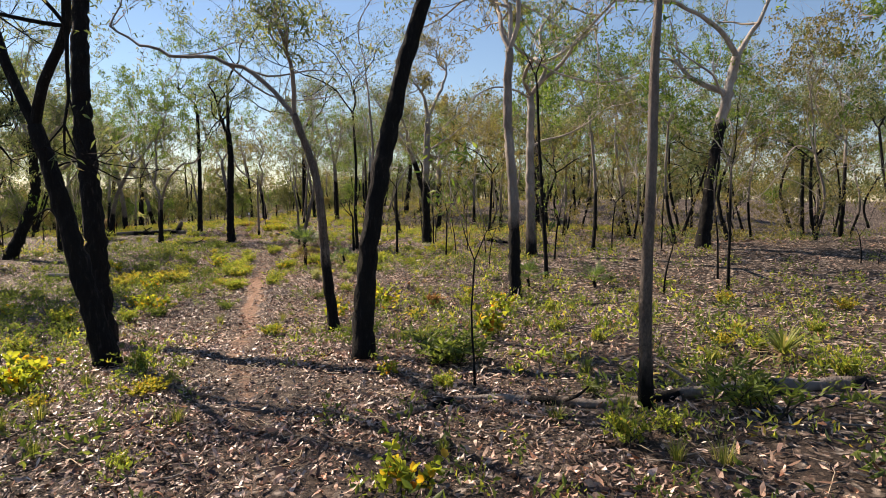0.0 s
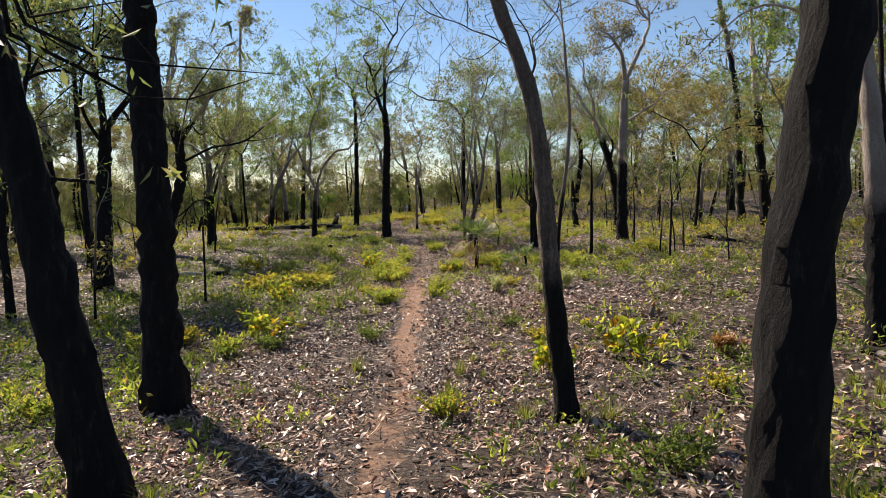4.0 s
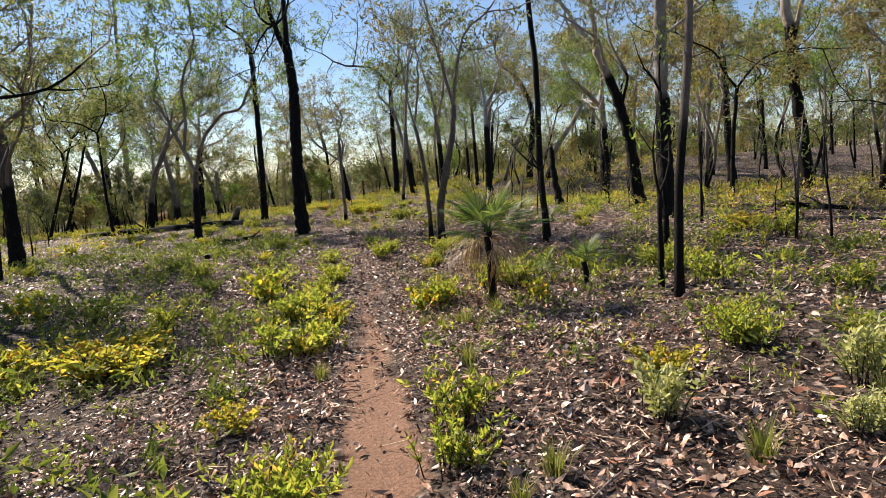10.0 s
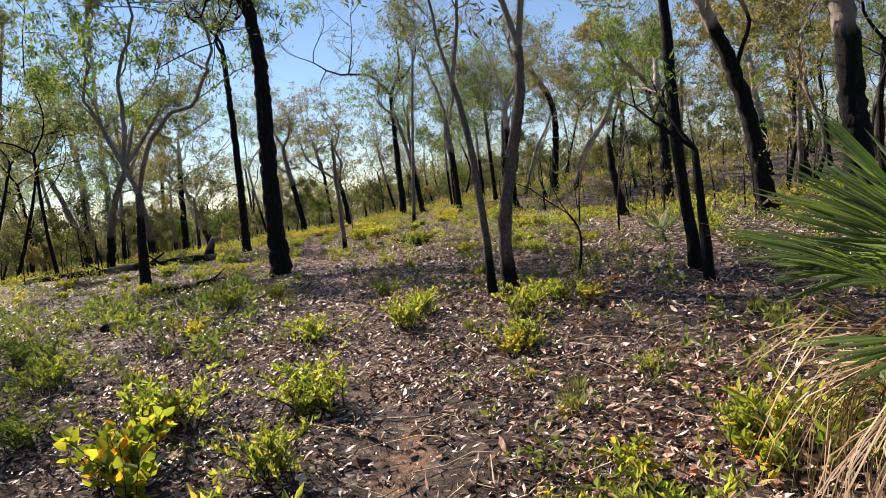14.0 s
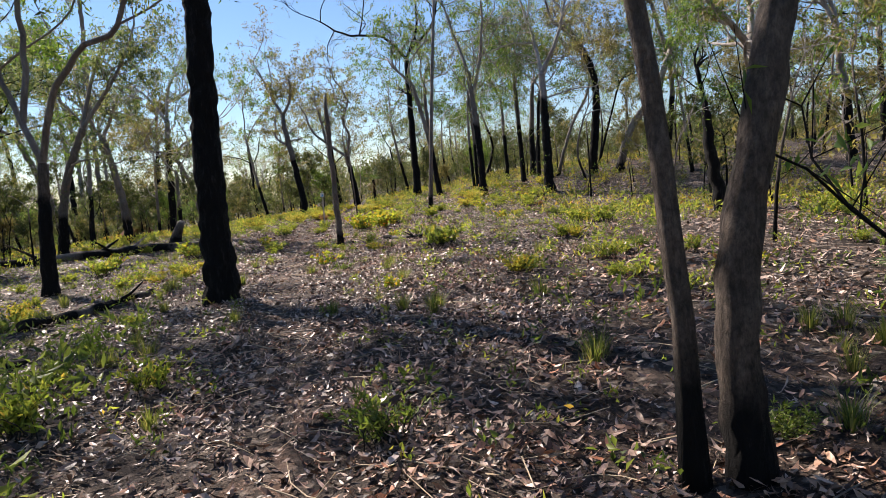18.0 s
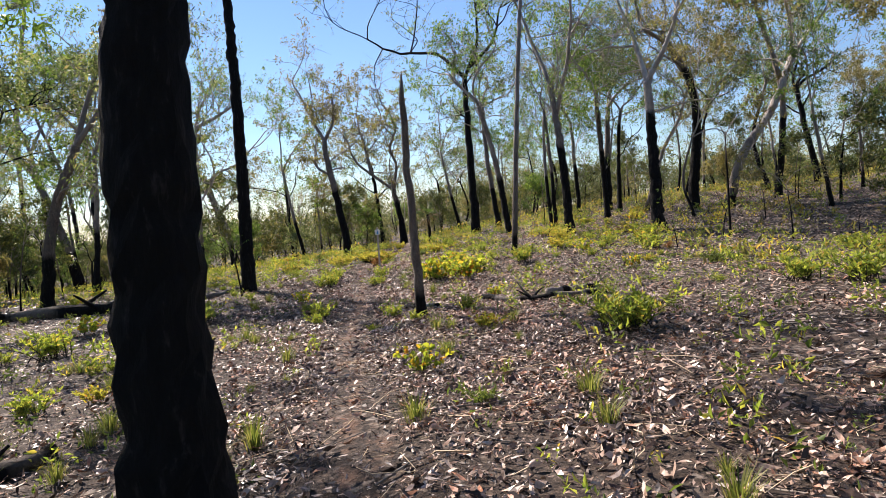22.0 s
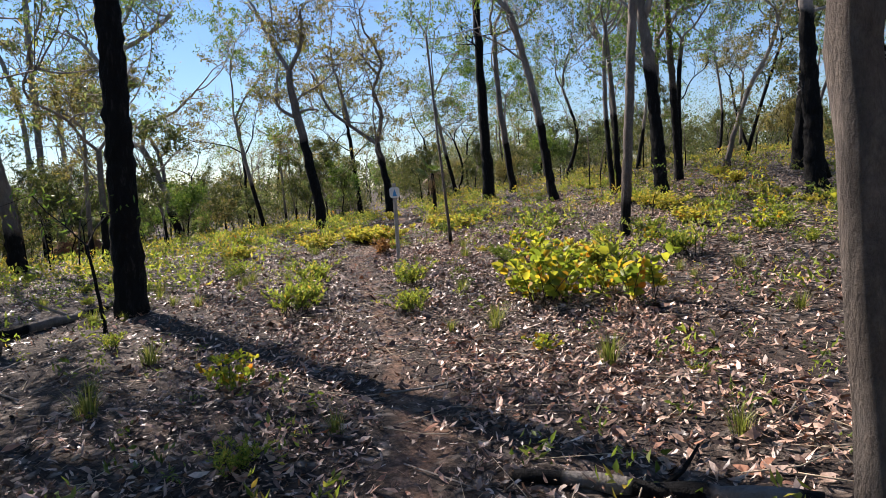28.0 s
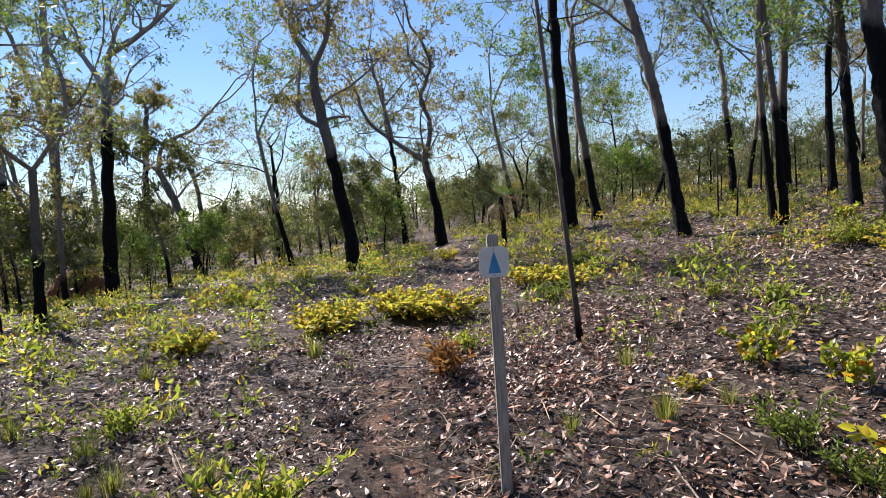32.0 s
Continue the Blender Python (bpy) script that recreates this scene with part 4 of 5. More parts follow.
def far_wood(count, seed):
    """Trees beyond the walk, too far to tell apart."""
    rng = np.random.default_rng(seed)
    stems, crowns = Shape(), {}
    for _ in range(count):
        spot = free_place(rng, -95, 95, 76, 150, 0, 2.6)
        if not spot:
            continue
        (trunk, big, fine, crown), _, leaf = KIND_SHAPES[rng.integers(len(KIND_SHAPES))]
        turn, s = rng.uniform(0, 6.28), rng.uniform(0.7, 1.1)
        spin = s * np.array([[math.cos(turn), -math.sin(turn), 0], [math.sin(turn), math.cos(turn), 0], [0, 0, 1]])
        foot = np.array([*spot, land(*spot)])
        for shape in (trunk, *big):
            stems.add(np.concatenate(shape.verts) @ spin.T + foot, np.concatenate([f for f in shape.faces if f.shape[1] == 4]), burn=np.concatenate(shape.extra["burn"]), tone=np.concatenate(shape.extra["tone"]))
        verts = np.concatenate(crown.verts).reshape(-1, 3, 3)[::4].reshape(-1, 3)
        crowns.setdefault(leaf.name, (leaf, Shape()))[1].add(verts @ spin.T + foot, np.arange(len(verts)).reshape(-1, 3))
    tagged(new("distant_stems", stems.mesh("distant_stems", BARK)), "distant grey and charred stems of the gum woodland", "woods", kind="stuff")
    for leaf, shape in crowns.values():
        tagged(new("distant_canopy", shape.mesh("distant_canopy", leaf)), "distant thin canopy of the gum woodland", "woods", kind="stuff")


far_wood(210, 3)


def thicket(name, count, seed, near, far, low, high, leaf, label, big=1.0, fan=(-1.7, 1.7)):
    """Young growth that closes the view between the far stems."""
    rng = np.random.default_rng(seed)
    crowns, stems = Shape(), Shape()
    turn = rng.uniform(*fan, count)
    dist = np.sqrt(rng.uniform(near**2, far**2, count))
    for t, d in zip(turn, dist):
        x, y = d * math.sin(t), 28 + d * math.cos(t)
        if abs(x - float(track_x(min(y, 89)))) < 7 and y < 80:
            continue
        h = rng.uniform(low, high)
        n = int(260 + 80 * h) if far <= 100 else int(110 + 26 * h)
        lobes = rng.normal(0, 1, (5, 3)) * (0.25 * h, 0.25 * h, 0.2 * h) + (0, 0, 0.55 * h)
        c = np.array([x, y, land(x, y)]) + lobes[rng.integers(0, 5, n)] + rng.normal(0, 1, (n, 3)) * (0.13 * h, 0.13 * h, 0.13 * h)
        c[:, 2] = np.maximum(c[:, 2], land(x, y) + 0.15)
        size = 0.2 if far <= 100 else 0.1 + 0.0032 * d
        leaves(crowns, c, rng.normal(0, 1, (n, 3)), rng.uniform(0.5, 1.0, n) * size * big, rng.uniform(0.35, 0.65, n) * size * big, rng, far=True)
        foot = np.array([x, y, land(x, y)])
        for lobe in lobes[:3]:
            tube(stems, [foot - (0, 0, 0.1), foot + lobe * (0.25, 0.25, 0.5), foot + lobe * (1, 1, 1.15)], np.array([0.008, 0.006, 0.003]) * h, 3, cap=False, burn=0.1, tone=0.25)
    tagged(new(name, crowns.mesh(name, leaf)), label, "undergrowth", kind="stuff")
    tagged(new(name + "_stems", stems.mesh(name, BARK)), "thin dark stems of young far growth", "undergrowth", kind="stuff")


# The darkened leaf colour puts shade into most of this growth.
thicket("young_growth", 300, 31, 64, 100, 1.6, 4.5, SHADED, "young olive-green gum regrowth among the far stems")
thicket("young_growth", 120, 32, 64, 100, 1.5, 4.5, DRY, "olive-brown young gum regrowth among the far stems")
thicket("young_growth", 190, 37, 50, 78, 1.2, 3.4, SHADED, "low olive regrowth closing the view beyond the crest", 0.8, (-0.75, 0.3))
thicket("far_woods", 420, 33, 95, 190, 4, 9, SHADED, "dark olive wall of distant woodland", 1.1)
thicket("far_woods", 160, 34, 95, 170, 3, 8, GUM, "paler crowns in the distant woodland", 1.1)


# ---- undergrowth ----
def shrub_meshes(rng, width, height, stems, per, leaf_l, leaf_w, up=0.7, oval=False):
    """Low regrowth: stems that rise from one foot and bear leaves all along."""
    wood, green = Shape(), Shape()
    for _ in range(stems):
        turn, lean = rng.uniform(0, 6.28), rng.uniform(0.05, 0.55)
        end = np.array([math.cos(turn) * lean * width, math.sin(turn) * lean * width, height * rng.uniform(0.55, 1.0)])
        foot = rng.normal(0, width * 0.12, 3) * (1, 1, 0)
        line = spline([foot - (0, 0, 0.03), foot + end * (0.45, 0.45, 0.6), foot + end], 5)
        tube(wood, line[::2] if stems > 15 else line, np.linspace(0.006, 0.002, 3 if stems > 15 else 6), 3, cap=False)
        t = rng.uniform(0.25, 1.0, per)
        at = np.stack([np.interp(t * 5, np.arange(6), line[:, k]) for k in range(3)], 1)
        ways = rng.normal(0, 0.8, (per, 3)) * (1, 1, 0.5) + unit(end) * 0.5 + (0, 0, up - 0.5)
        leaves(green, at, ways, rng.uniform(0.6, 1.2, per) * leaf_l, rng.uniform(0.7, 1.2, per) * leaf_w, rng, oval=oval)
    return wood, green


def tuft_mesh(rng, height, count):
    """Grass: arching blades from one foot."""
    shape = Shape()
    for _ in range(count):
        turn, lean, h = rng.uniform(0, 6.28), rng.uniform(0.1, 0.8), height * rng.uniform(0.5, 1)
        d = np.array([math.cos(turn), math.sin(turn), 0])
        foot = d * rng.uniform(0, 0.07)
        side = np.array([-d[1], d[0], 0]) * 0.0035
        p = [foot + d * lean * h * s * s + np.array([0, 0, h * s * (1 - 0.25 * lean * s)]) for s in (0, 0.5, 1)]
        shape.add([p[0] - side, p[0] + side, p[1] + side * 0.8, p[1] - side * 0.8, p[2]], [[0, 1, 2], [0, 2, 3], [3, 2, 4]])
    return shape


def shrub(name, x, y, seed, mat, label, group, **sizes):
    wood, green = shrub_meshes(np.random.default_rng(seed), **sizes)
    ob = thing(name, x, y, land(x, y), label, "shrub", group)
    tagged(part("stem_clump", wood, STEM, ob), kind="stuff")
    part("foliage", green, mat, ob)
    return ob


SHRUB_WORDS = {
    "lime": "low lime-green regrowth shrub on burnt ground", "gold": "low golden-yellow regrowth shrub on burnt ground",
    "olive": "low olive-green shrub on burnt ground", "pale": "small shrub with pale cream-green leaves on burnt ground",
    "broad": "regrowth sapling with broad yellow-green leaves, some orange", "rust": "scorched shrub with rust-brown dead leaves"}
PALE = leaf_material("pale_shrub_leaves", (0.0, (0.30, 0.34, 0.14)), (1.0, (0.58, 0.58, 0.34)), through=0.4)
SHRUBS = {
    "lime": [shrub("shrub", -1.35, 8.4, 1, LIME, SHRUB_WORDS["lime"], "low shrubs", width=0.66, height=0.30, stems=26, per=22, leaf_l=0.055, leaf_w=0.02, up=1.0),
             shrub("shrub", -2.5, 14.2, 2, LIME, SHRUB_WORDS["lime"], "low shrubs", width=0.66, height=0.32, stems=26, per=26, leaf_l=0.06, leaf_w=0.018, up=1.1)],
    "gold": [shrub("shrub", -3.5, 15.2, 3, GOLD, SHRUB_WORDS["gold"], "low shrubs", width=0.66, height=0.28, stems=24, per=22, leaf_l=0.055, leaf_w=0.028, oval=True)],
    "olive": [shrub("shrub", 1.55, 9.35, 4, OLIVE, SHRUB_WORDS["olive"], "low shrubs", width=0.64, height=0.28, stems=24, per=20, leaf_l=0.07, leaf_w=0.02)],
    "pale": [shrub("shrub", 2.9, 17.6, 6, PALE, SHRUB_WORDS["pale"], "low shrubs", width=0.5, height=0.4, stems=26, per=24, leaf_l=0.06, leaf_w=0.026)],
    "broad": [shrub("broadleaf_sapling", 3.2, 8.3, 11, BROAD, SHRUB_WORDS["broad"], "broad-leaved regrowth", width=0.62, height=0.48, stems=12, per=12, leaf_l=0.09, leaf_w=0.066, oval=True),
              shrub("broadleaf_sapling", -2.7, 18.6, 12, BROAD, SHRUB_WORDS["broad"], "broad-leaved regrowth", width=0.7, height=0.48, stems=12, per=12, leaf_l=0.10, leaf_w=0.07, oval=True)],
    "rust": [shrub("scorched_shrub", 3.6, 12.6, 14, RUST, SHRUB_WORDS["rust"], "scorched shrubs", width=0.4, height=0.3, stems=16, per=14, leaf_l=0.09, leaf_w=0.03)],
}
BUSHES = [SHRUBS[k][i] for k, i in (("lime", 0), ("lime", 1), ("gold", 0), ("olive", 0), ("rust", 0))]
BROADS = SHRUBS["broad"]
PLACED = []


def bush(kind, x, y, s):
    """One of the shrubs that stand beside the track."""
    rng = fresh()
    PLACED.append((x, y))
    s = min(s, 1.2) if kind == "broad" else s
    m = pose(x, y, land(x, y), 0, 0, rng.uniform(0, 360)) @ Matrix.Diagonal((s, s, min(s, 0.55 + 0.45 * s) * rng.uniform(0.85, 1.1), 1))
    return copy_thing(SHRUBS[kind][rng.integers(len(SHRUBS[kind]))], m)


def tuft(x, y, seed):
    ob = thing("grass_tuft", x, y, land(x, y), "small tuft of fine green-and-straw grass", "grass", "grass tufts")
    tagged(part("blade_clump", tuft_mesh(np.random.default_rng(seed), 0.24, 80), GRASS, ob), kind="stuff")
    return ob


TUFTS = [tuft(-0.9, 7.4, 1), tuft(0.5, 12.4, 2), tuft(1.6, 10.6, 3)]


def scatter(kinds, count, seed, spread, y0, y1, clear, smallest, largest, weights=None):
    rng = np.random.default_rng(seed)
    made = 0
    while made < count:
        y = rng.uniform(y0, y1)
        x = float(track_x(y)) + rng.uniform(-spread, spread)
        patch = math.sin(0.9 * x + 1.4 * math.sin(0.5 * y)) * math.sin(0.8 * y + 1.2 * math.sin(0.7 * x))
        if abs(x - float(track_x(y))) < clear or any((x - a) ** 2 + (y - b) ** 2 < 0.3 for a, b in PLACED) or patch < rng.uniform(-0.9, 0.5):
            continue
        s = rng.uniform(smallest, largest)
        k = rng.choice(len(kinds), p=weights) if weights else rng.integers(len(kinds))
        copy_thing(kinds[k], pose(x, y, land(x, y), 0, 0, rng.uniform(0, 360)) @ Matrix.Diagonal((s, s, s * rng.uniform(0.8, 1.1), 1)))
        made += 1


bush("lime", -0.44, 17.57, 0.76)
bush("lime", 0.37, 17.64, 0.93)
bush("lime", -0.74, 22.35, 1.70)
bush("gold", -2.36, 21.33, 1.42)
bush("gold", -3.88, 21.32, 1.37)
bush("lime", -0.32, 20.80, 1.04)
bush("pale", 1.60, 17.65, 0.93)
bush("lime", 2.70, 18.59, 1.00)
bush("gold", 7.78, 25.44, 1.70)
bush("lime", 2.17, 22.49, 1.70)
bush("olive", -1.07, 19.45, 0.78)
bush("lime", 3.38, 23.56, 0.98)
bush("olive", -3.80, 24.32, 1.70)
bush("broad", -1.35, 24.25, 0.88)
bush("lime", -0.28, 24.95, 1.33)
bush("lime", -0.62, 22.82, 1.37)
bush("broad", 0.84, 22.04, 0.76)
bush("lime", -0.28, 22.26, 0.90)
bush("lime", 0.66, 26.59, 1.02)
bush("gold", 1.40, 25.41, 0.69)
bush("lime", 3.53, 23.31, 0.95)
bush("broad", 1.97, 22.99, 0.61)
bush("gold", 2.52, 26.41, 0.69)
bush("broad", 0.84, 3.48, 0.71)
bush("olive", 2.19, 6.89, 1.70)
bush("lime", -0.92, 4.68, 0.44)
bush("lime", 0.24, 11.04, 0.78)
bush("gold", -1.13, 6.72, 0.63)
bush("broad", -2.55, 8.07, 0.88)
bush("lime", 5.31, 4.46, 0.94)
bush("olive", 3.70, 3.84, 1.60)
bush("olive", 2.90, 4.91, 0.51)
bush("lime", 4.68, 5.53, 0.59)
bush("broad", -2.45, 7.63, 1.07)
bush("gold", -0.98, 6.89, 0.57)
bush("olive", 2.04, 7.00, 1.67)
bush("gold", 0.25, 11.11, 0.75)
bush("broad", 1.34, 6.44, 0.41)
bush("lime", 4.07, 7.93, 0.66)
bush("gold", -3.74, 21.65, 1.70)
bush("lime", -0.81, 20.57, 1.70)
bush("gold", -2.56, 21.63, 1.64)
bush("broad", -2.17, 14.91, 1.43)
bush("broad", 1.48, 12.21, 0.85)
bush("lime", -0.49, 17.17, 1.14)
bush("gold", -3.89, 21.15, 1.26)
bush("gold", -2.34, 21.06, 1.70)
bush("lime", -1.35, 24.99, 1.70)
bush("lime", 2.78, 18.63, 0.91)
bush("gold", 1.93, 18.31, 0.88)
bush("gold", 1.65, 13.86, 0.66)
bush("lime", 7.43, 24.03, 1.70)
bush("lime", 3.99, 21.03, 1.32)
bush("olive", -0.57, 14.61, 0.84)
bush("olive", 1.41, 14.74, 0.58)
bush("lime", 0.83, 27.07, 0.80)
bush("lime", -0.32, 26.86, 1.24)
bush("lime", 2.05, 26.86, 0.91)
bush("lime", 4.26, 36.23, 1.15)
bush("gold", 1.93, 47.14, 1.70)
bush("gold", 5.05, 50.03, 1.70)
bush("lime", 10.09, 44.28, 1.70)
bush("lime", 8.76, 35.30, 1.70)
bush("lime", 6.55, 30.53, 0.93)
bush("olive", 0.65, 28.54, 0.76)
bush("lime", -1.44, 29.36, 0.97)
bush("broad", 0.98, 33.03, 0.42)
bush("lime", 2.25, 37.50, 1.63)
bush("lime", 6.20, 39.18, 1.70)
bush("lime", -1.41, 41.61, 0.92)
bush("gold", 4.36, 35.89, 0.62)
bush("lime", 9.35, 42.34, 1.70)
bush("lime", -5.25, 40.87, 1.70)
bush("gold", 5.95, 53.44, 1.70)
bush("lime", 2.26, 37.64, 1.63)
bush("lime", 5.87, 40.01, 1.65)
bush("lime", 1.97, 46.76, 1.70)
bush("lime", 6.82, 47.46, 1.70)
bush("broad", 0.03, 36.91, 0.54)
bush("gold", -0.46, 53.43, 1.70)
bush("gold", 5.90, 52.53, 1.70)
bush("lime", -1.38, 41.17, 0.61)
bush("lime", -3.59, 43.01, 1.59)
bush("olive", 0.38, 35.66, 0.42)
bush("broad", -3.93, 43.36, 1.13)
bush("lime", -1.58, 48.32, 1.24)
bush("lime", -1.66, 42.55, 0.57)
bush("lime", -0.17, 41.02, 0.66)
bush("lime", 0.11, 40.36, 0.57)
bush("broad", 1.62, 42.05, 0.48)
bush("gold", -0.17, 53.11, 1.70)
bush("gold", 10.40, 56.84, 1.70)
bush("lime", 7.92, 49.83, 1.70)
bush("lime", -0.48, 39.98, 0.41)
bush("lime", -1.65, 46.35, 1.18)
bush("lime", -0.51, 45.73, 0.83)
bush("broad", -1.94, 43.89, 0.54)
bush("lime", 2.24, 55.97, 1.70)
bush("gold", -0.82, 53.90, 1.70)
bush("gold", -1.81, 53.23, 1.70)
bush("broad", 0.79, 45.44, 1.40)
bush("broad", 1.60, 45.02, 1.20)
bush("lime", 3.30, 47.38, 1.36)
bush("gold", 11.82, 60.05, 1.70)
bush("lime", 6.35, 49.44, 1.27)
bush("broad", 0.34, 44.03, 0.35)
bush("broad", 7.15, 48.61, 1.27)
bush("lime", -1.57, 46.82, 0.95)
bush("lime", -0.40, 46.05, 0.54)
bush("broad", 0.72, 45.84, 0.79)
bush("broad", 1.00, 45.49, 0.92)
bush("broad", 1.43, 45.48, 0.78)
bush("broad", 1.50, 47.81, 0.90)
bush("gold", -0.92, 54.03, 1.70)
bush("gold", -1.91, 53.51, 1.42)
bush("rust", -0.50, 50.58, 0.92)
bush("lime", 3.97, 49.56, 1.36)
bush("gold", -3.41, 53.00, 1.33)
bush("gold", 1.68, 54.64, 1.70)
bush("lime", 6.15, 54.44, 1.70)
bush("gold", -0.78, 53.88, 1.60)
bush("gold", -1.68, 53.74, 1.32)
bush("lime", -0.25, 51.39, 0.79)
bush("rust", -0.51, 50.35, 1.01)
bush("gold", -3.34, 52.96, 1.29)
bush("broad", 1.71, 49.79, 0.62)
bush("lime", 2.58, 52.09, 0.60)
bush("gold", 1.14, 54.81, 1.66)
bush("broad", 1.87, 49.07, 0.66)
bush("lime", 2.90, 51.47, 0.83)
bush("lime", 5.89, 54.38, 1.37)
bush("olive", 1.17, 48.47, 0.78)
bush("olive", 1.12, 48.02, 0.63)
bush("gold", 0.49, 62.73, 1.70)
bush("gold", -0.95, 18.82, 0.77)
bush("lime", 1.14, 22.30, 1.12)
bush("lime", 4.22, 22.05, 1.15)
bush("pale", 2.37, 17.07, 0.69)
bush("lime", 4.83, 19.72, 1.12)
bush("broad", -2.95, 19.65, 0.43)
bush("broad", -1.19, 23.99, 0.94)
bush("gold", -0.33, 22.05, 0.94)
bush("lime", -2.46, 23.11, 1.17)
bush("broad", -2.28, 22.02, 0.59)
bush("broad", -0.89, 21.42, 0.44)
bush("broad", -0.42, 21.35, 0.36)
bush("broad", 1.05, 22.15, 0.67)
bush("gold", 0.88, 22.68, 0.63)
bush("broad", 1.79, 22.80, 0.51)
bush("lime", 4.30, 22.59, 1.36)
bush("lime", 3.43, 23.22, 0.55)
bush("broad", 2.16, 21.54, 0.56)
bush("broad", -1.33, 24.41, 0.65)
bush("broad", -1.30, 25.06, 0.56)
bush("lime", -0.42, 23.75, 0.97)
bush("lime", -0.21, 24.74, 0.88)
bush("lime", 1.83, 26.40, 1.00)
bush("lime", 1.54, 25.48, 0.93)
bush("broad", 1.32, 23.02, 0.42)
bush("lime", 1.90, 23.03, 0.78)
bush("lime", -2.65, 26.66, 1.02)
bush("olive", -3.45, 28.07, 1.28)
bush("olive", -2.20, 25.16, 1.00)
bush("broad", 0.93, 46.71, 0.54)
bush("broad", 1.41, 46.91, 0.51)
bush("broad", 1.58, 46.48, 0.65)
bush("gold", -0.53, 20.63, 0.79)
bush("lime", -3.77, 11.96, 1.27)
bush("broad", -2.92, 9.00, 0.73)
bush("lime", -3.85, 14.73, 1.40)
bush("gold", -2.59, 21.23, 1.70)
bush("lime", -0.57, 17.23, 1.15)
bush("lime", 2.87, 18.93, 0.94)
bush("lime", 0.56, 18.23, 1.15)
bush("broad", -2.68, 16.07, 0.92)
bush("olive", -1.92, 14.39, 1.05)
bush("lime", 2.13, 15.22, 0.72)

bush("lime", -0.35, 47.13, 1.0)
bush("broad", 1.30, 46.40, 1.0)
bush("broad", 2.45, 12.75, 1.15)
bush("lime", -0.94, 30.09, 0.8)
bush("lime", 0.93, 27.22, 0.8)
bush("lime", 2.28, 26.70, 0.85)

scatter(BUSHES, 210, 21, 9.5, 3, 64, 1.5, 0.3, 0.9, [0.34, 0.26, 0.2, 0.17, 0.03])
scatter(BROADS, 25, 22, 9.0, 5, 60, 3.2, 0.5, 0.9)
scatter(TUFTS, 330, 23, 4.5, 1, 52, 0.4, 0.5, 1.2)


def sapling_kinds():
    kinds = []
    for k, (h, lean) in enumerate(((1.1, 0.1), (1.7, -0.15), (2.4, 0.2), (3.1, -0.2), (0.7, 0.05))):
        rng = np.random.default_rng(700 + k)
        shapes = tree_meshes(rng, [(0, 0, 0), (lean * 0.3, 0.02, h * 0.4), (lean, 0.05, h * 0.75)], 0.012 + 0.006 * h, (99, 99, 1.0, 2.0, 99)[k], 0.3, h, 2, 0.4, int(3 + 4 * h), 0.8, 1, 6, 0)
        kinds.append(tree(6.5 + k * 0.9, 17 + 6 * k, shapes, "thin fire-blackened sapling with few leaves", LUSH, "saplings", "sapling"))
    return kinds


scatter(sapling_kinds(), 150, 25, 19, 8, 70, 6.0, 0.7, 1.15)


def low_plants(name, count, seed, spread, y0, y1, height, leaf, label, cover=0.2, aside=0.45, per=14, shift=0.0):
    """Sprigs and seedlings too small and many to count."""
    rng = np.random.default_rng(seed)
    y = rng.uniform(y0, y1, count)
    x = track_x(y) + shift + rng.uniform(-spread, spread, count)
    patch = np.sin(0.55 * x + 1.4 * np.sin(0.4 * y)) * np.sin(0.6 * y + 1.2 * np.sin(0.5 * x))
    keep = (patch > rng.uniform(-1.0, cover, count)) & ((np.abs(x - track_x(y)) > aside) | (y > 57) & (aside > 1) & (np.abs(x - track_x(y)) > 0.6))
    x, y = x[keep], y[keep]
    n = len(x)
    foot = np.repeat(np.stack([x, y, lie(x, y)], 1), per, 0)
    size = np.repeat(rng.uniform(0.5, 1.2, n) * height, per)
    at = foot + rng.normal(0, 0.4, (n * per, 3)) * size[:, None] * (1, 1, 0) + np.stack([0 * size, 0 * size, rng.uniform(0.05, 1, n * per) * size], 1)
    ways = rng.normal(0, 0.6, (n * per, 3)) + (0, 0, 0.45)
    shape = Shape()
    leaves(shape, at, ways, rng.uniform(0.3, 0.6, n * per) * size * (14 / per) ** 0.4, rng.uniform(0.1, 0.22, n * per) * size * (14 / per) ** 0.4, rng)
    return tagged(new(name, shape.mesh(name, leaf)), label, "ground plants", kind="stuff")


low_plants("seedlings", 3000, 41, 9, 0, 60, 0.14, OLIVE, "small olive seedlings and sprigs among the leaf litter")
low_plants("seedlings", 2200, 42, 10, 0, 62, 0.12, LIME, "small lime-green seedlings among the leaf litter")
low_plants("seedlings", 900, 46, 3.4, 13, 33, 0.24, OLIVE, "dark olive low cover beside the track", 0.0, 0.7, 18, -4.6)
low_plants("low_shrubs", 1500, 43, 26, 26, 82, 0.34, LIME, "low lime-green shrubs carpeting the ground under far trees", 0.1, 7.5, 30)
low_plants("low_shrubs", 1200, 44, 26, 26, 82, 0.34, GOLD, "low yellow shrubs carpeting the ground under far trees", 0.1, 7.5, 30)
low_plants("low_shrubs", 1300, 45, 26, 12, 82, 0.3, OLIVE, "low olive shrubs carpeting the ground under far trees", 0.1, 7.5, 30)


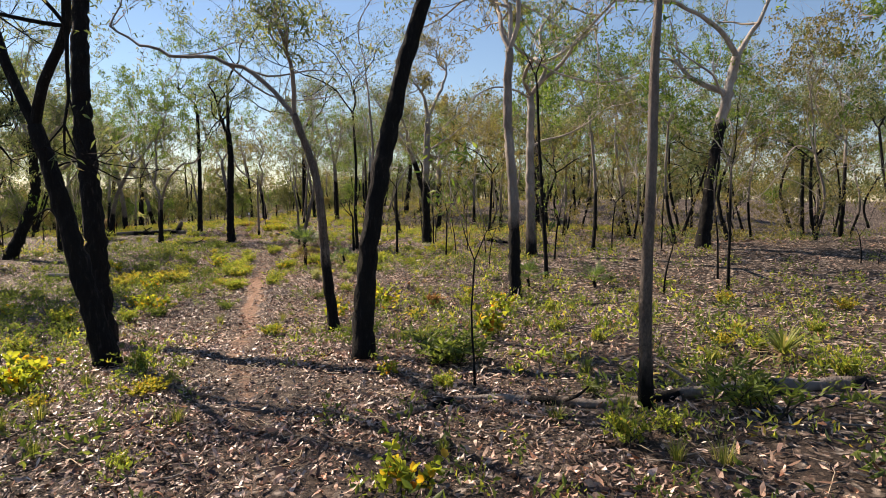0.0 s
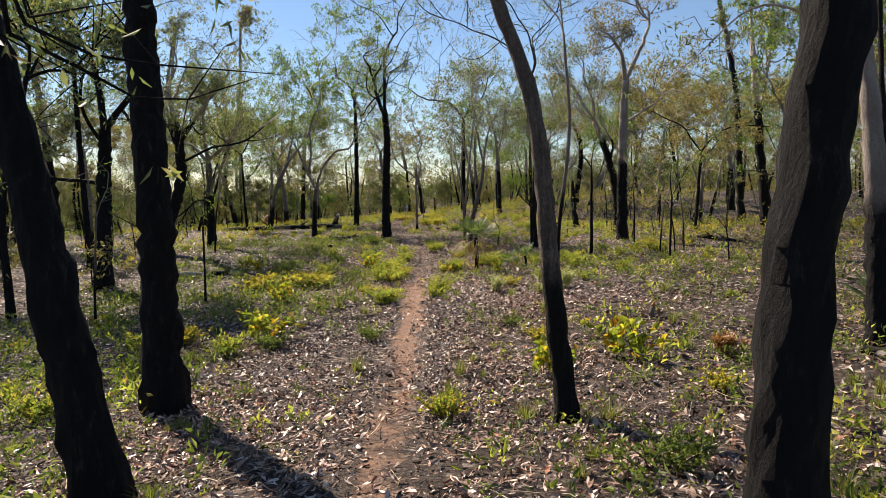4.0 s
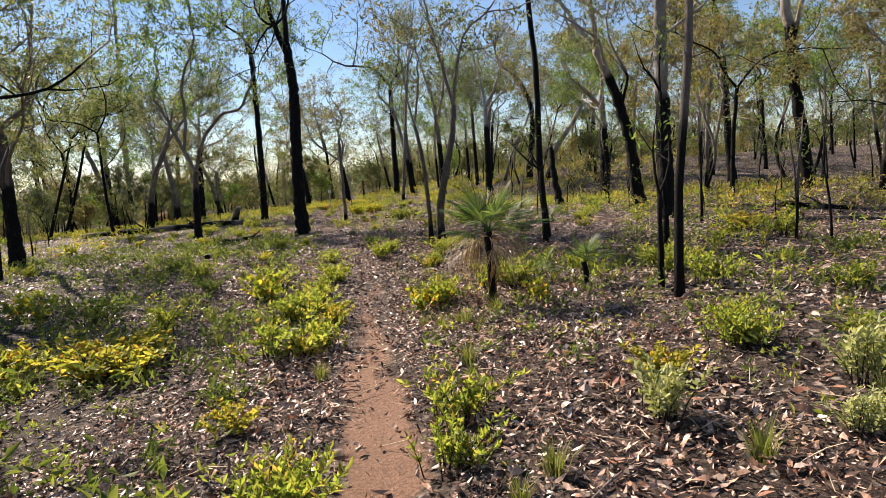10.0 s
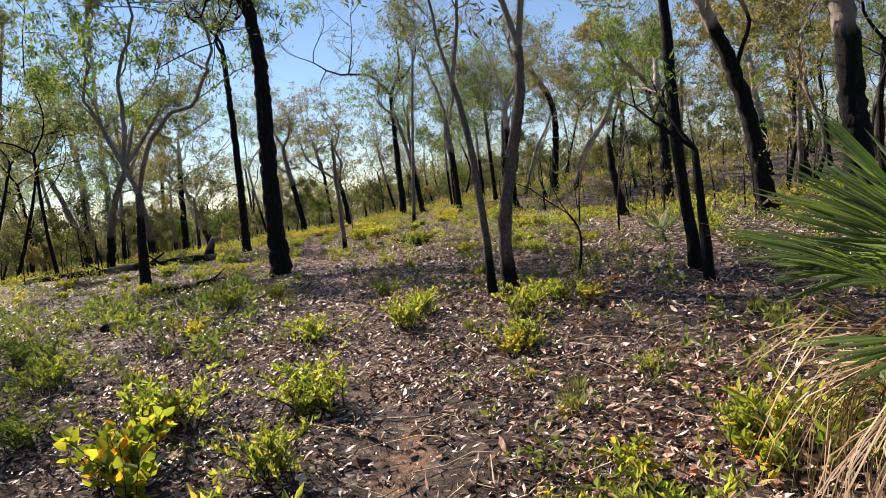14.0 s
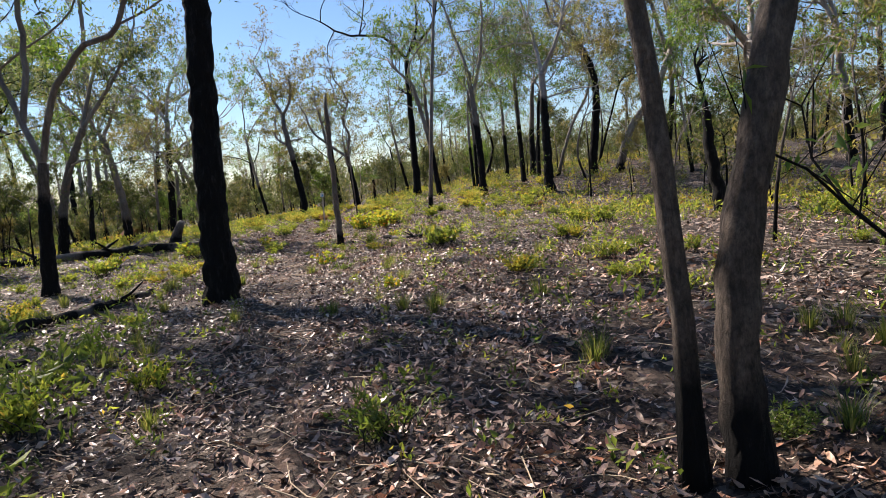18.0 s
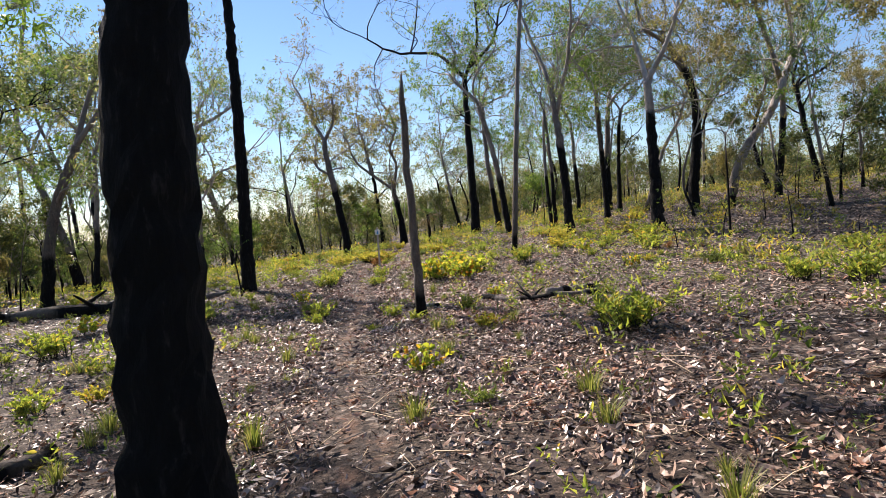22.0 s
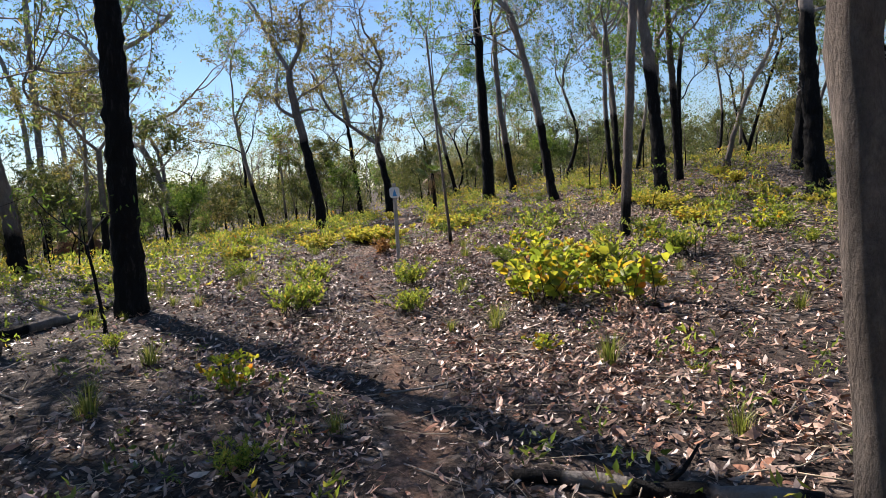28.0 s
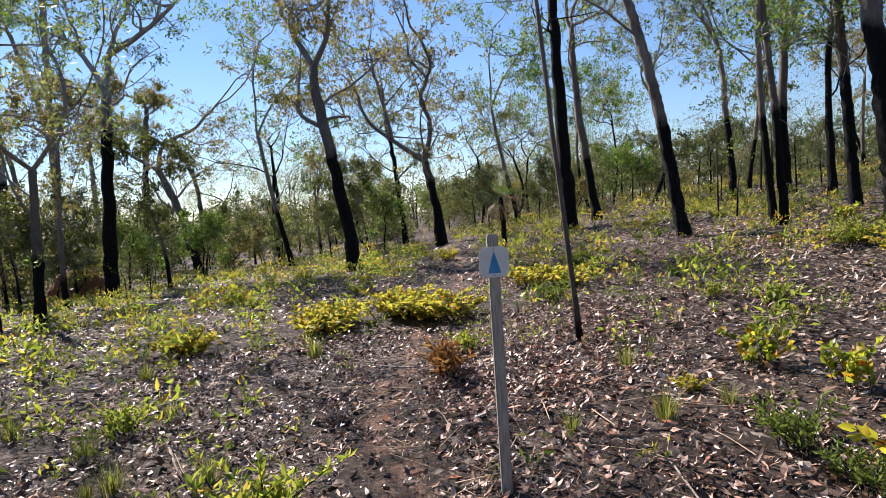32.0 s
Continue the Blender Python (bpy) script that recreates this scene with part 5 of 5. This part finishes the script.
low_plants("low_shrubs", 300, 47, 10, 52, 70, 0.34, LIME, "belt of lime-green shrubs along the crest", 0.3, 0.9, 34)
low_plants("low_shrubs", 220, 48, 10, 52, 70, 0.32, GOLD, "belt of golden-green shrubs along the crest", 0.3, 0.9, 34)
low_plants("low_shrubs", 260, 49, 9, 34, 52, 0.28, LIME, "scattered lime-green shrubs on the uphill side", 0.1, 1.6, 30, 5.5)
low_plants("low_shrubs", 700, 56, 34, 66, 104, 0.5, SHADED, "dark low shrubs under the trees beyond the crest", 0.4, 2.5, 22)
low_plants("low_shrubs", 420, 57, 34, 66, 104, 0.45, GOLD, "yellow low shrubs under the trees beyond the crest", 0.2, 2.5, 22)
low_plants("low_shrubs", 900, 60, 17, 16, 84, 0.42, DRY, "dry olive-brown low shrubs up the far slope", 0.3, 1.0, 20, 24.0)
low_plants("low_shrubs", 520, 58, 9, 3, 34, 0.26, LIME, "lime-green low shrubs on the open uphill side", 0.0, 2.6, 24, 5.0)
low_plants("low_shrubs", 420, 59, 9, 3, 34, 0.24, OLIVE, "olive low shrubs on the open uphill side", 0.0, 2.6, 24, 5.0)
low_plants("seedlings", 1500, 50, 7, 0, 26, 0.17, OLIVE, "olive sprigs and low herbs on burnt ground", 0.4, 0.5, 14)
low_plants("seedlings", 350, 55, 7, 0, 26, 0.16, LIME, "lime-green sprigs on burnt ground", 0.4, 0.5, 14)


def sticks(count, seed):
    rng = np.random.default_rng(seed)
    shape = Shape()
    for _ in range(count):
        y = rng.uniform(0, 52)
        x = float(track_x(y)) + rng.uniform(-5, 5)
        turn, l = rng.uniform(0, 6.28), rng.uniform(0.2, 0.9)
        d = np.array([math.cos(turn), math.sin(turn)]) * l / 2
        p = [np.array([x + k * d[0] + rng.normal(0, 0.02), y + k * d[1] + rng.normal(0, 0.02), 0]) for k in (-1, 0, 1)]
        for q in p:
            q[2] = land(q[0], q[1]) + 0.02
        tube(shape, p, np.array([0.007, 0.006, 0.003]) * rng.uniform(0.6, 1.5), 4)
    return tagged(new("fallen_twigs", shape.mesh("fallen_twigs", DEADWOOD)), "dry fallen twigs lying on the litter", "twigs", kind="stuff")


sticks(420, 51)


def straws(count, seed):
    """Dry grass stems lying bent over the litter."""
    rng = np.random.default_rng(seed)
    shape = Shape()
    for _ in range(count):
        y = rng.uniform(1, 52)
        x = float(track_x(y)) + rng.normal(0, 1.8)
        turn, l = rng.uniform(0, 6.28), rng.uniform(0.15, 0.55)
        d, bend = np.array([math.cos(turn), math.sin(turn)]) * l / 3, rng.normal(0, 0.05, 2)
        p = [np.array([x + k * d[0] + bend[0] * k * k, y + k * d[1] + bend[1] * k * k, 0]) for k in (-1.5, -0.5, 0.5, 1.5)]
        for q in p:
            q[2] = land(q[0], q[1]) + rng.uniform(0.015, 0.06)
        tube(shape, p, np.array([0.0032, 0.003, 0.0025, 0.0015]) * rng.uniform(0.7, 1.5), 3, cap=False)
    return tagged(new("dry_straws", shape.mesh("dry_straws", STRAW)), "dry straw-coloured grass stems lying over the litter", "straw", kind="stuff")


straws(1500, 52)


# ---- fan palms ----
def fan(rng, reach, blade, width, spread=2.3, droop=0.25, count=26, ragged=0.0):
    """One fan leaf on its stalk, pointing along +x; ragged: how far its blades have come apart."""
    shape, stem = Shape(), Shape()
    stalk = spline([(0, 0, 0), (reach * 0.5, 0, reach * 0.12), (reach, 0, 0)], 5)
    tube(stem, stalk, np.linspace(0.008, 0.004, 6), 5, cap=False)
    tilt = rng.uniform(-0.3, 0.3)
    for k in range(count):
        a = spread * (k / (count - 1) - 0.5) * 2 / 1.15 + rng.normal(0, 0.16) * ragged
        l = blade * (1 - 0.25 * abs(a) / spread) * rng.uniform(0.9 - 0.45 * ragged, 1.05)
        d = unit(np.array([math.cos(a), math.sin(a) * math.cos(tilt), math.sin(a) * math.sin(tilt) + rng.normal(0, 0.22) * ragged]))
        sag = droop * (1 + ragged * rng.uniform(-0.7, 0.9))
        side = np.array([-math.sin(a), math.cos(a), 0]) * width / 2
        up = np.array([0, 0, 1.0])
        sway = rng.normal(0, 0.1, 3) * ragged * l
        p = [stalk[-1] + d * l * t - up * sag * l * t * t * t + sway * t * t for t in (0.02, 0.5, 0.78, 1.0)]
        ridge = up * width * 0.35
        shape.add([p[0], p[1] - side * 0.8, p[1] + ridge, p[1] + side * 0.8, p[2] - side * 0.7, p[2] + ridge * 0.6, p[2] + side * 0.7, p[3]],
                  [[0, 1, 2], [0, 2, 3], [1, 4, 5], [1, 5, 2], [2, 5, 6], [2, 6, 3], [4, 7, 5], [5, 7, 6]])
    return shape, stem


def fan_palm(x, y, trunk_h, r, size, fronds, dead, seed, label):
    rng = np.random.default_rng(seed)
    ob = thing("fan_palm", x, y, land(x, y), label, "palm")
    if trunk_h > 0.05:
        line = spline([(0, 0, -0.1), (0.01, 0, trunk_h * 0.5), (-0.02, 0.01, trunk_h)], 14)
        stem = Shape()
        tube(stem, line, r * (1 + 0.12 * np.sin(np.arange(15) * 2.4)), 10, 0.06, rng, burn=1.0, tone=0.2)
        part("trunk", stem, BARK, ob)
    for k in range(fronds + dead):
        gone = k >= fronds
        turn = 137.5 * k + rng.uniform(-15, 15)
        rise = rng.uniform(-38, 18) if gone else 72 - 66 * (k / max(fronds - 1, 1)) ** 0.8 + rng.uniform(-8, 8)
        shape, stem = fan(rng, size * rng.uniform(0.35, 0.55), size * rng.uniform(0.75, 1.0) * (0.95 if gone else 1), size * (0.014 if gone else 0.03), 0.6 if gone else rng.uniform(1.2, 1.6), 0.8 if gone else 0.12, 22 if gone else 30, 1.0 if gone else 0.12)
        leaf = part("dead_frond" if gone else "frond", shape, DEADFROND if gone else FROND, ob, "dry straw-brown hanging frond" if gone else "")
        part("stalk", stem, DEADFROND if gone else FROND, leaf)
        leaf.matrix_local = pose(0, 0, trunk_h - (0.06 if gone else 0), 0, 0, turn) @ pose(0, 0, 0, rng.uniform(-20, 20), -rise, 0)
    return ob


fan_palm(1.62, 21.65, 0.9, 0.05, 0.56, 14, 15, 1, "young fan palm on a charred black trunk with hanging dead fronds")
fan_palm(2.98, 22.08, 0.32, 0.035, 0.34, 9, 2, 2, "small fan palm with a short charred trunk")
fan_palm(2.63, 22.9, 0.05, 0.03, 0.36, 8, 0, 3, "small trunkless fan palm among the shrubs")
fan_palm(7.51, 12.83, 0.15, 0.035, 0.42, 9, 0, 4, "small bright fan palm seedling on burnt ground")
fan_palm(6.2, 13.6, 0.2, 0.035, 0.45, 9, 1, 5, "small fan palm seedling on burnt ground")
fan_palm(2.0, 62.0, 1.45, 0.07, 0.6, 5, 9, 6, "fan palm with a skirt of dry hanging fronds")
fan_palm(5.4, 30.1, 0.1, 0.03, 0.4, 8, 1, 7, "small fan palm among low shrubs")


def spiky_plant(x, y, size, count, seed):
    """A rosette of long stiff blades."""
    rng = np.random.default_rng(seed)
    ob = thing("spiky_rosette", x, y, land(x, y), "grey-green rosette plant of long stiff blades, dry at its base", "plant")
    for name, mat, rise, n in (("blade_clump", GRASS, 0.9, count), ("dry_blade_clump", DEADFROND, 0.1, count // 2)):
        shape = Shape()
        for _ in range(n):
            turn, up = rng.uniform(0, 6.28), rng.uniform(rise - 0.3, rise + 0.4)
            d = np.array([math.cos(turn) * math.cos(up), math.sin(turn) * math.cos(up), math.sin(up)])
            l = size * rng.uniform(0.7, 1.1)
            side = np.array([-math.sin(turn), math.cos(turn), 0]) * 0.011
            p = [d * l * t - np.array([0, 0, 0.35 * l * t**3]) + (0, 0, 0.06) for t in (0, 0.4, 0.75, 1)]
            shape.add([p[0] - side, p[0] + side, p[1] - side, p[1] + side, p[2] - side * 0.7, p[2] + side * 0.7, p[3]], [[0, 1, 3], [0, 3, 2], [2, 3, 5], [2, 5, 4], [4, 5, 6]])
        tagged(part(name, shape, mat, ob), kind="stuff")
    return ob


spiky_plant(5.33, 5.23, 0.55, 60, 1)


# ---- fallen timber ----
def fallen(name, points, r0, r1, label, burn=0.4, tone=0.4, stubs=2, lift=0.6):
    """A log or branch lying on the ground along points."""
    rng = fresh()
    foot = points[0]
    base = np.array([*foot, land(*foot)])
    line = spline([(x, y, 0) for x, y in points], 6 * (len(points) - 1) + 2)
    radii = np.linspace(r0, r1, len(line)) * (1 + 0.1 * np.sin(np.arange(len(line)) * 1.7))
    line[:, :2] += rng.normal(0, r0 * 0.15, (len(line), 2))
    line[:, 2] = [land(px, py) for px, py, _ in line]
    line[:, 2] += radii * lift + np.abs(rng.normal(0, r0 * 0.12, len(line)))
    ob = thing(name, *base, label, "fallen wood")
    shape = Shape()
    soot = np.clip(burn + 0.7 * np.sin(np.arange(len(line)) * 0.9 + rng.uniform(0, 6)), -0.6, 1)
    tube(shape, line - base, radii, 9, 0.07, rng, burn=soot, tone=tone)
    part("stem", shape, BARK, ob)
    for _ in range(stubs):
        i = rng.integers(len(line) // 3, len(line) - 1)
        turn = rng.uniform(0, 6.28)
        d = np.array([math.cos(turn), math.sin(turn), 0.6]) * radii[i] * rng.uniform(4, 9)
        stub = Shape()
        tube(stub, spline([line[i] - base, line[i] - base + d * 0.5 + rng.normal(0, 0.02, 3), line[i] - base + d], 4), np.linspace(radii[i] * 0.45, radii[i] * 0.15, 5), 6, burn=soot[i], tone=tone)
        part("broken_limb", stub, BARK, ob)
    return ob


fallen("fallen_branch", [(1.0, 4.85), (1.75, 5.2), (2.4, 4.8), (2.95, 4.45), (4.05, 4.45), (5.2, 4.2)], 0.028, 0.068, "long fallen branch, pale at one end and charred, lying on litter", 0.15, 0.5)
fallen("fallen_log", [(-12.4, 47.8), (-8.2, 46.5), (-4.5, 45.9)], 0.13, 0.16, "long charred log lying across the burnt ground", 0.9, 0.2, 3)
fallen("fallen_branch", [(-2.65, 29.0), (-2.3, 29.8), (-1.9, 30.5)], 0.05, 0.03, "forked dead branch lying beside the track", 0.0, 0.7, 3)
fallen("fallen_log", [(-3.1, 29.3), (-2.9, 30.6), (-2.5, 31.6)], 0.07, 0.05, "weathered grey dead log lying among shrubs", 0.1, 0.7, 2)
fallen("fallen_log", [(-3.4, 33.4), (-3.0, 34.6), (-2.6, 35.7)], 0.075, 0.06, "charred black log lying among litter", 0.95, 0.2, 1)
fallen("fallen_log", [(1.35, 41.75), (2.3, 41.0), (3.3, 41.0)], 0.06, 0.045, "fallen log with broken limbs, charred beneath", 0.6, 0.4, 3)
fallen("fallen_branch", [(2.3, 41.05), (2.8, 41.35), (3.3, 41.55)], 0.06, 0.035, "broken grey branch lying over a log", 0.1, 0.6, 1, 1.6)
fallen("fallen_log", [(-0.4, 42.1), (-0.05, 41.9), (0.6, 41.45)], 0.03, 0.05, "weathered grey log half charred, lying beside the track", 0.5, 0.45, 1)
fallen("fallen_branch", [(7.4, 16.8), (8.2, 15.0)], 0.022, 0.015, "pale straight fallen branch", -0.6, 0.9, 0)
fallen("fallen_branch", [(4.95, 12.3), (5.2, 11.8), (5.9, 12.0)], 0.05, 0.03, "gnarled grey fallen branch at the foot of a tree", 0.0, 0.6, 3)
fallen("fallen_branch", [(10.6, 28.6), (11.0, 27.9), (11.6, 27.0)], 0.09, 0.05, "twisted charred fallen branch on open ground", 0.8, 0.3, 3)
fallen("fallen_branch", [(16.2, 33.0), (16.9, 31.4)], 0.05, 0.03, "bleached white fallen branch", -0.6, 1.0, 2)
fallen("fallen_log", [(-6.9, 24.4), (-5.1, 24.2)], 0.09, 0.075, "short grey log lying in low shrubs", 0.2, 0.7, 1)
fallen("fallen_log", [(-7.4, 46.6), (-6.2, 46.3), (-5.3, 46.3)], 0.11, 0.13, "dark log with a bleached end lying on litter", 0.6, 0.6, 1)
fallen("fallen_branch", [(-5.0, 46.6), (-4.4, 47.6), (-4.0, 48.6)], 0.08, 0.04, "dead limb lying against an upturned stump", 0.2, 0.5, 1)


def stump(x, y, h, r, top, seed, label, burn):
    rng = np.random.default_rng(seed)
    ob = thing("stump", x, y, land(x, y), label, "stump")
    line = spline([(0, 0, -0.1), (top[0] * 0.4, top[1] * 0.4, h * 0.5), (top[0], top[1], h)], 10)
    shape = Shape()
    tube(shape, line, r * (1 - 0.55 * np.linspace(0, 1, 11) ** 0.7) * (1 + 0.4 * np.exp(-np.linspace(0, 6, 11))), 10, 0.08, rng, burn=np.linspace(burn, burn - 0.5, 11), tone=0.25)
    part("stem", shape, BARK, ob)
    face = Shape()
    tube(face, [line[-1] - (0, 0, 0.02), line[-1] + (0, 0, 0.03), line[-1] + (0.01, 0, 0.07)], [r * 0.46, r * 0.4, r * 0.1], 8, 0.12, rng)
    part("broken_face", face, RUST if burn < 0.5 else DEADWOOD, ob, "bare orange wood where it broke")
    return ob


stump(3.51, 14.66, 0.13, 0.07, (0.03, 0.0), 3, "short broken stump with bare orange wood, charred below", 0.3)
stump(-5.05, 46.35, 0.85, 0.25, (0.26, 0.05), 4, "upturned dark brown stump tapering to a broken point", 0.85)


def termite_mound(x, y, w, h, seed):
    rng = np.random.default_rng(seed)
    shape = Shape()
    z = np.linspace(-0.1, h, 12)
    u = np.clip(z / h, 0, 1)
    line = np.stack([0.08 * np.sin(3 * u), 0.06 * np.cos(4 * u), z], 1)
    tube(shape, line, w / 2 * np.sqrt(np.clip(1.02 - u**2.2, 0.004, 1)), 18, 0.07, rng)
    ob = thing("termite_mound", x, y, land(x, y), "rounded red-brown termite mound among far trees", "termite mound")
    part("mound", shape, TERMITE, ob)
    return ob


termite_mound(-15.2, 74.5, 2.3, 1.3, 1)


# ---- trail marker ----
def trail_marker(x, y):
    ob = thing("trail_marker", x, y, land(x, y), "grey timber trail post with a white plate and blue arrow", "trail marker")

    def block(w, d, h, bevel):
        bm = bmesh.new()
        bmesh.ops.create_cube(bm, size=1.0)
        bmesh.ops.scale(bm, vec=(w, d, h), verts=bm.verts)
        bmesh.ops.bevel(bm, geom=bm.edges, offset=bevel, segments=2, affect="EDGES")
        return bm

    def solid(name, bm, mat, place, label="", under=None):
        data = bpy.data.meshes.new(name)
        bm.to_mesh(data)
        bm.free()
        data.materials.append(mat)
        child = new(name, data)
        child.parent = under or ob
        child.matrix_local = place
        return tagged(child, label)

    def flat(points, depth):
        bm = bmesh.new()
        face = bm.faces.new([bm.verts.new((px, 0, pz)) for px, pz in points])
        made = bmesh.ops.extrude_face_region(bm, geom=[face])
        bmesh.ops.translate(bm, vec=(0, depth, 0), verts=[v for v in made["geom"] if isinstance(v, bmesh.types.BMVert)])
        bmesh.ops.recalc_face_normals(bm, faces=bm.faces)
        return bm

    solid("post", block(0.052, 0.04, 1.42, 0.006), POST, pose(0, 0, 0.545))
    w, h, c = 0.07, 0.072, 0.022
    plate = solid("plate", flat([(-w + c, -h), (w - c, -h), (w, -h + c), (w, h - c), (w - c, h), (-w + c, h), (-w, h - c), (-w, -h + c)], 0.004), PLATE, pose(0, -0.026, 1.125), "white plate with cut corners")
    solid("arrow", flat([(-0.03, -0.052), (0.03, -0.052), (0.016, 0.0), (0.0, 0.052), (-0.016, 0.0)], 0.002), BLUE, pose(0, -0.0025, 0), "tall blue arrow", plate)
    for dz in (-0.062, 0.062):
        bm = bmesh.new()
        bmesh.ops.create_cone(bm, cap_ends=True, segments=8, radius1=0.004, radius2=0.004, depth=0.003)
        solid("screw", bm, STEEL, pose(0, -0.002, dz, 90, 0, 0), "", plate)
    return ob


trail_marker(-0.40, 48.36)
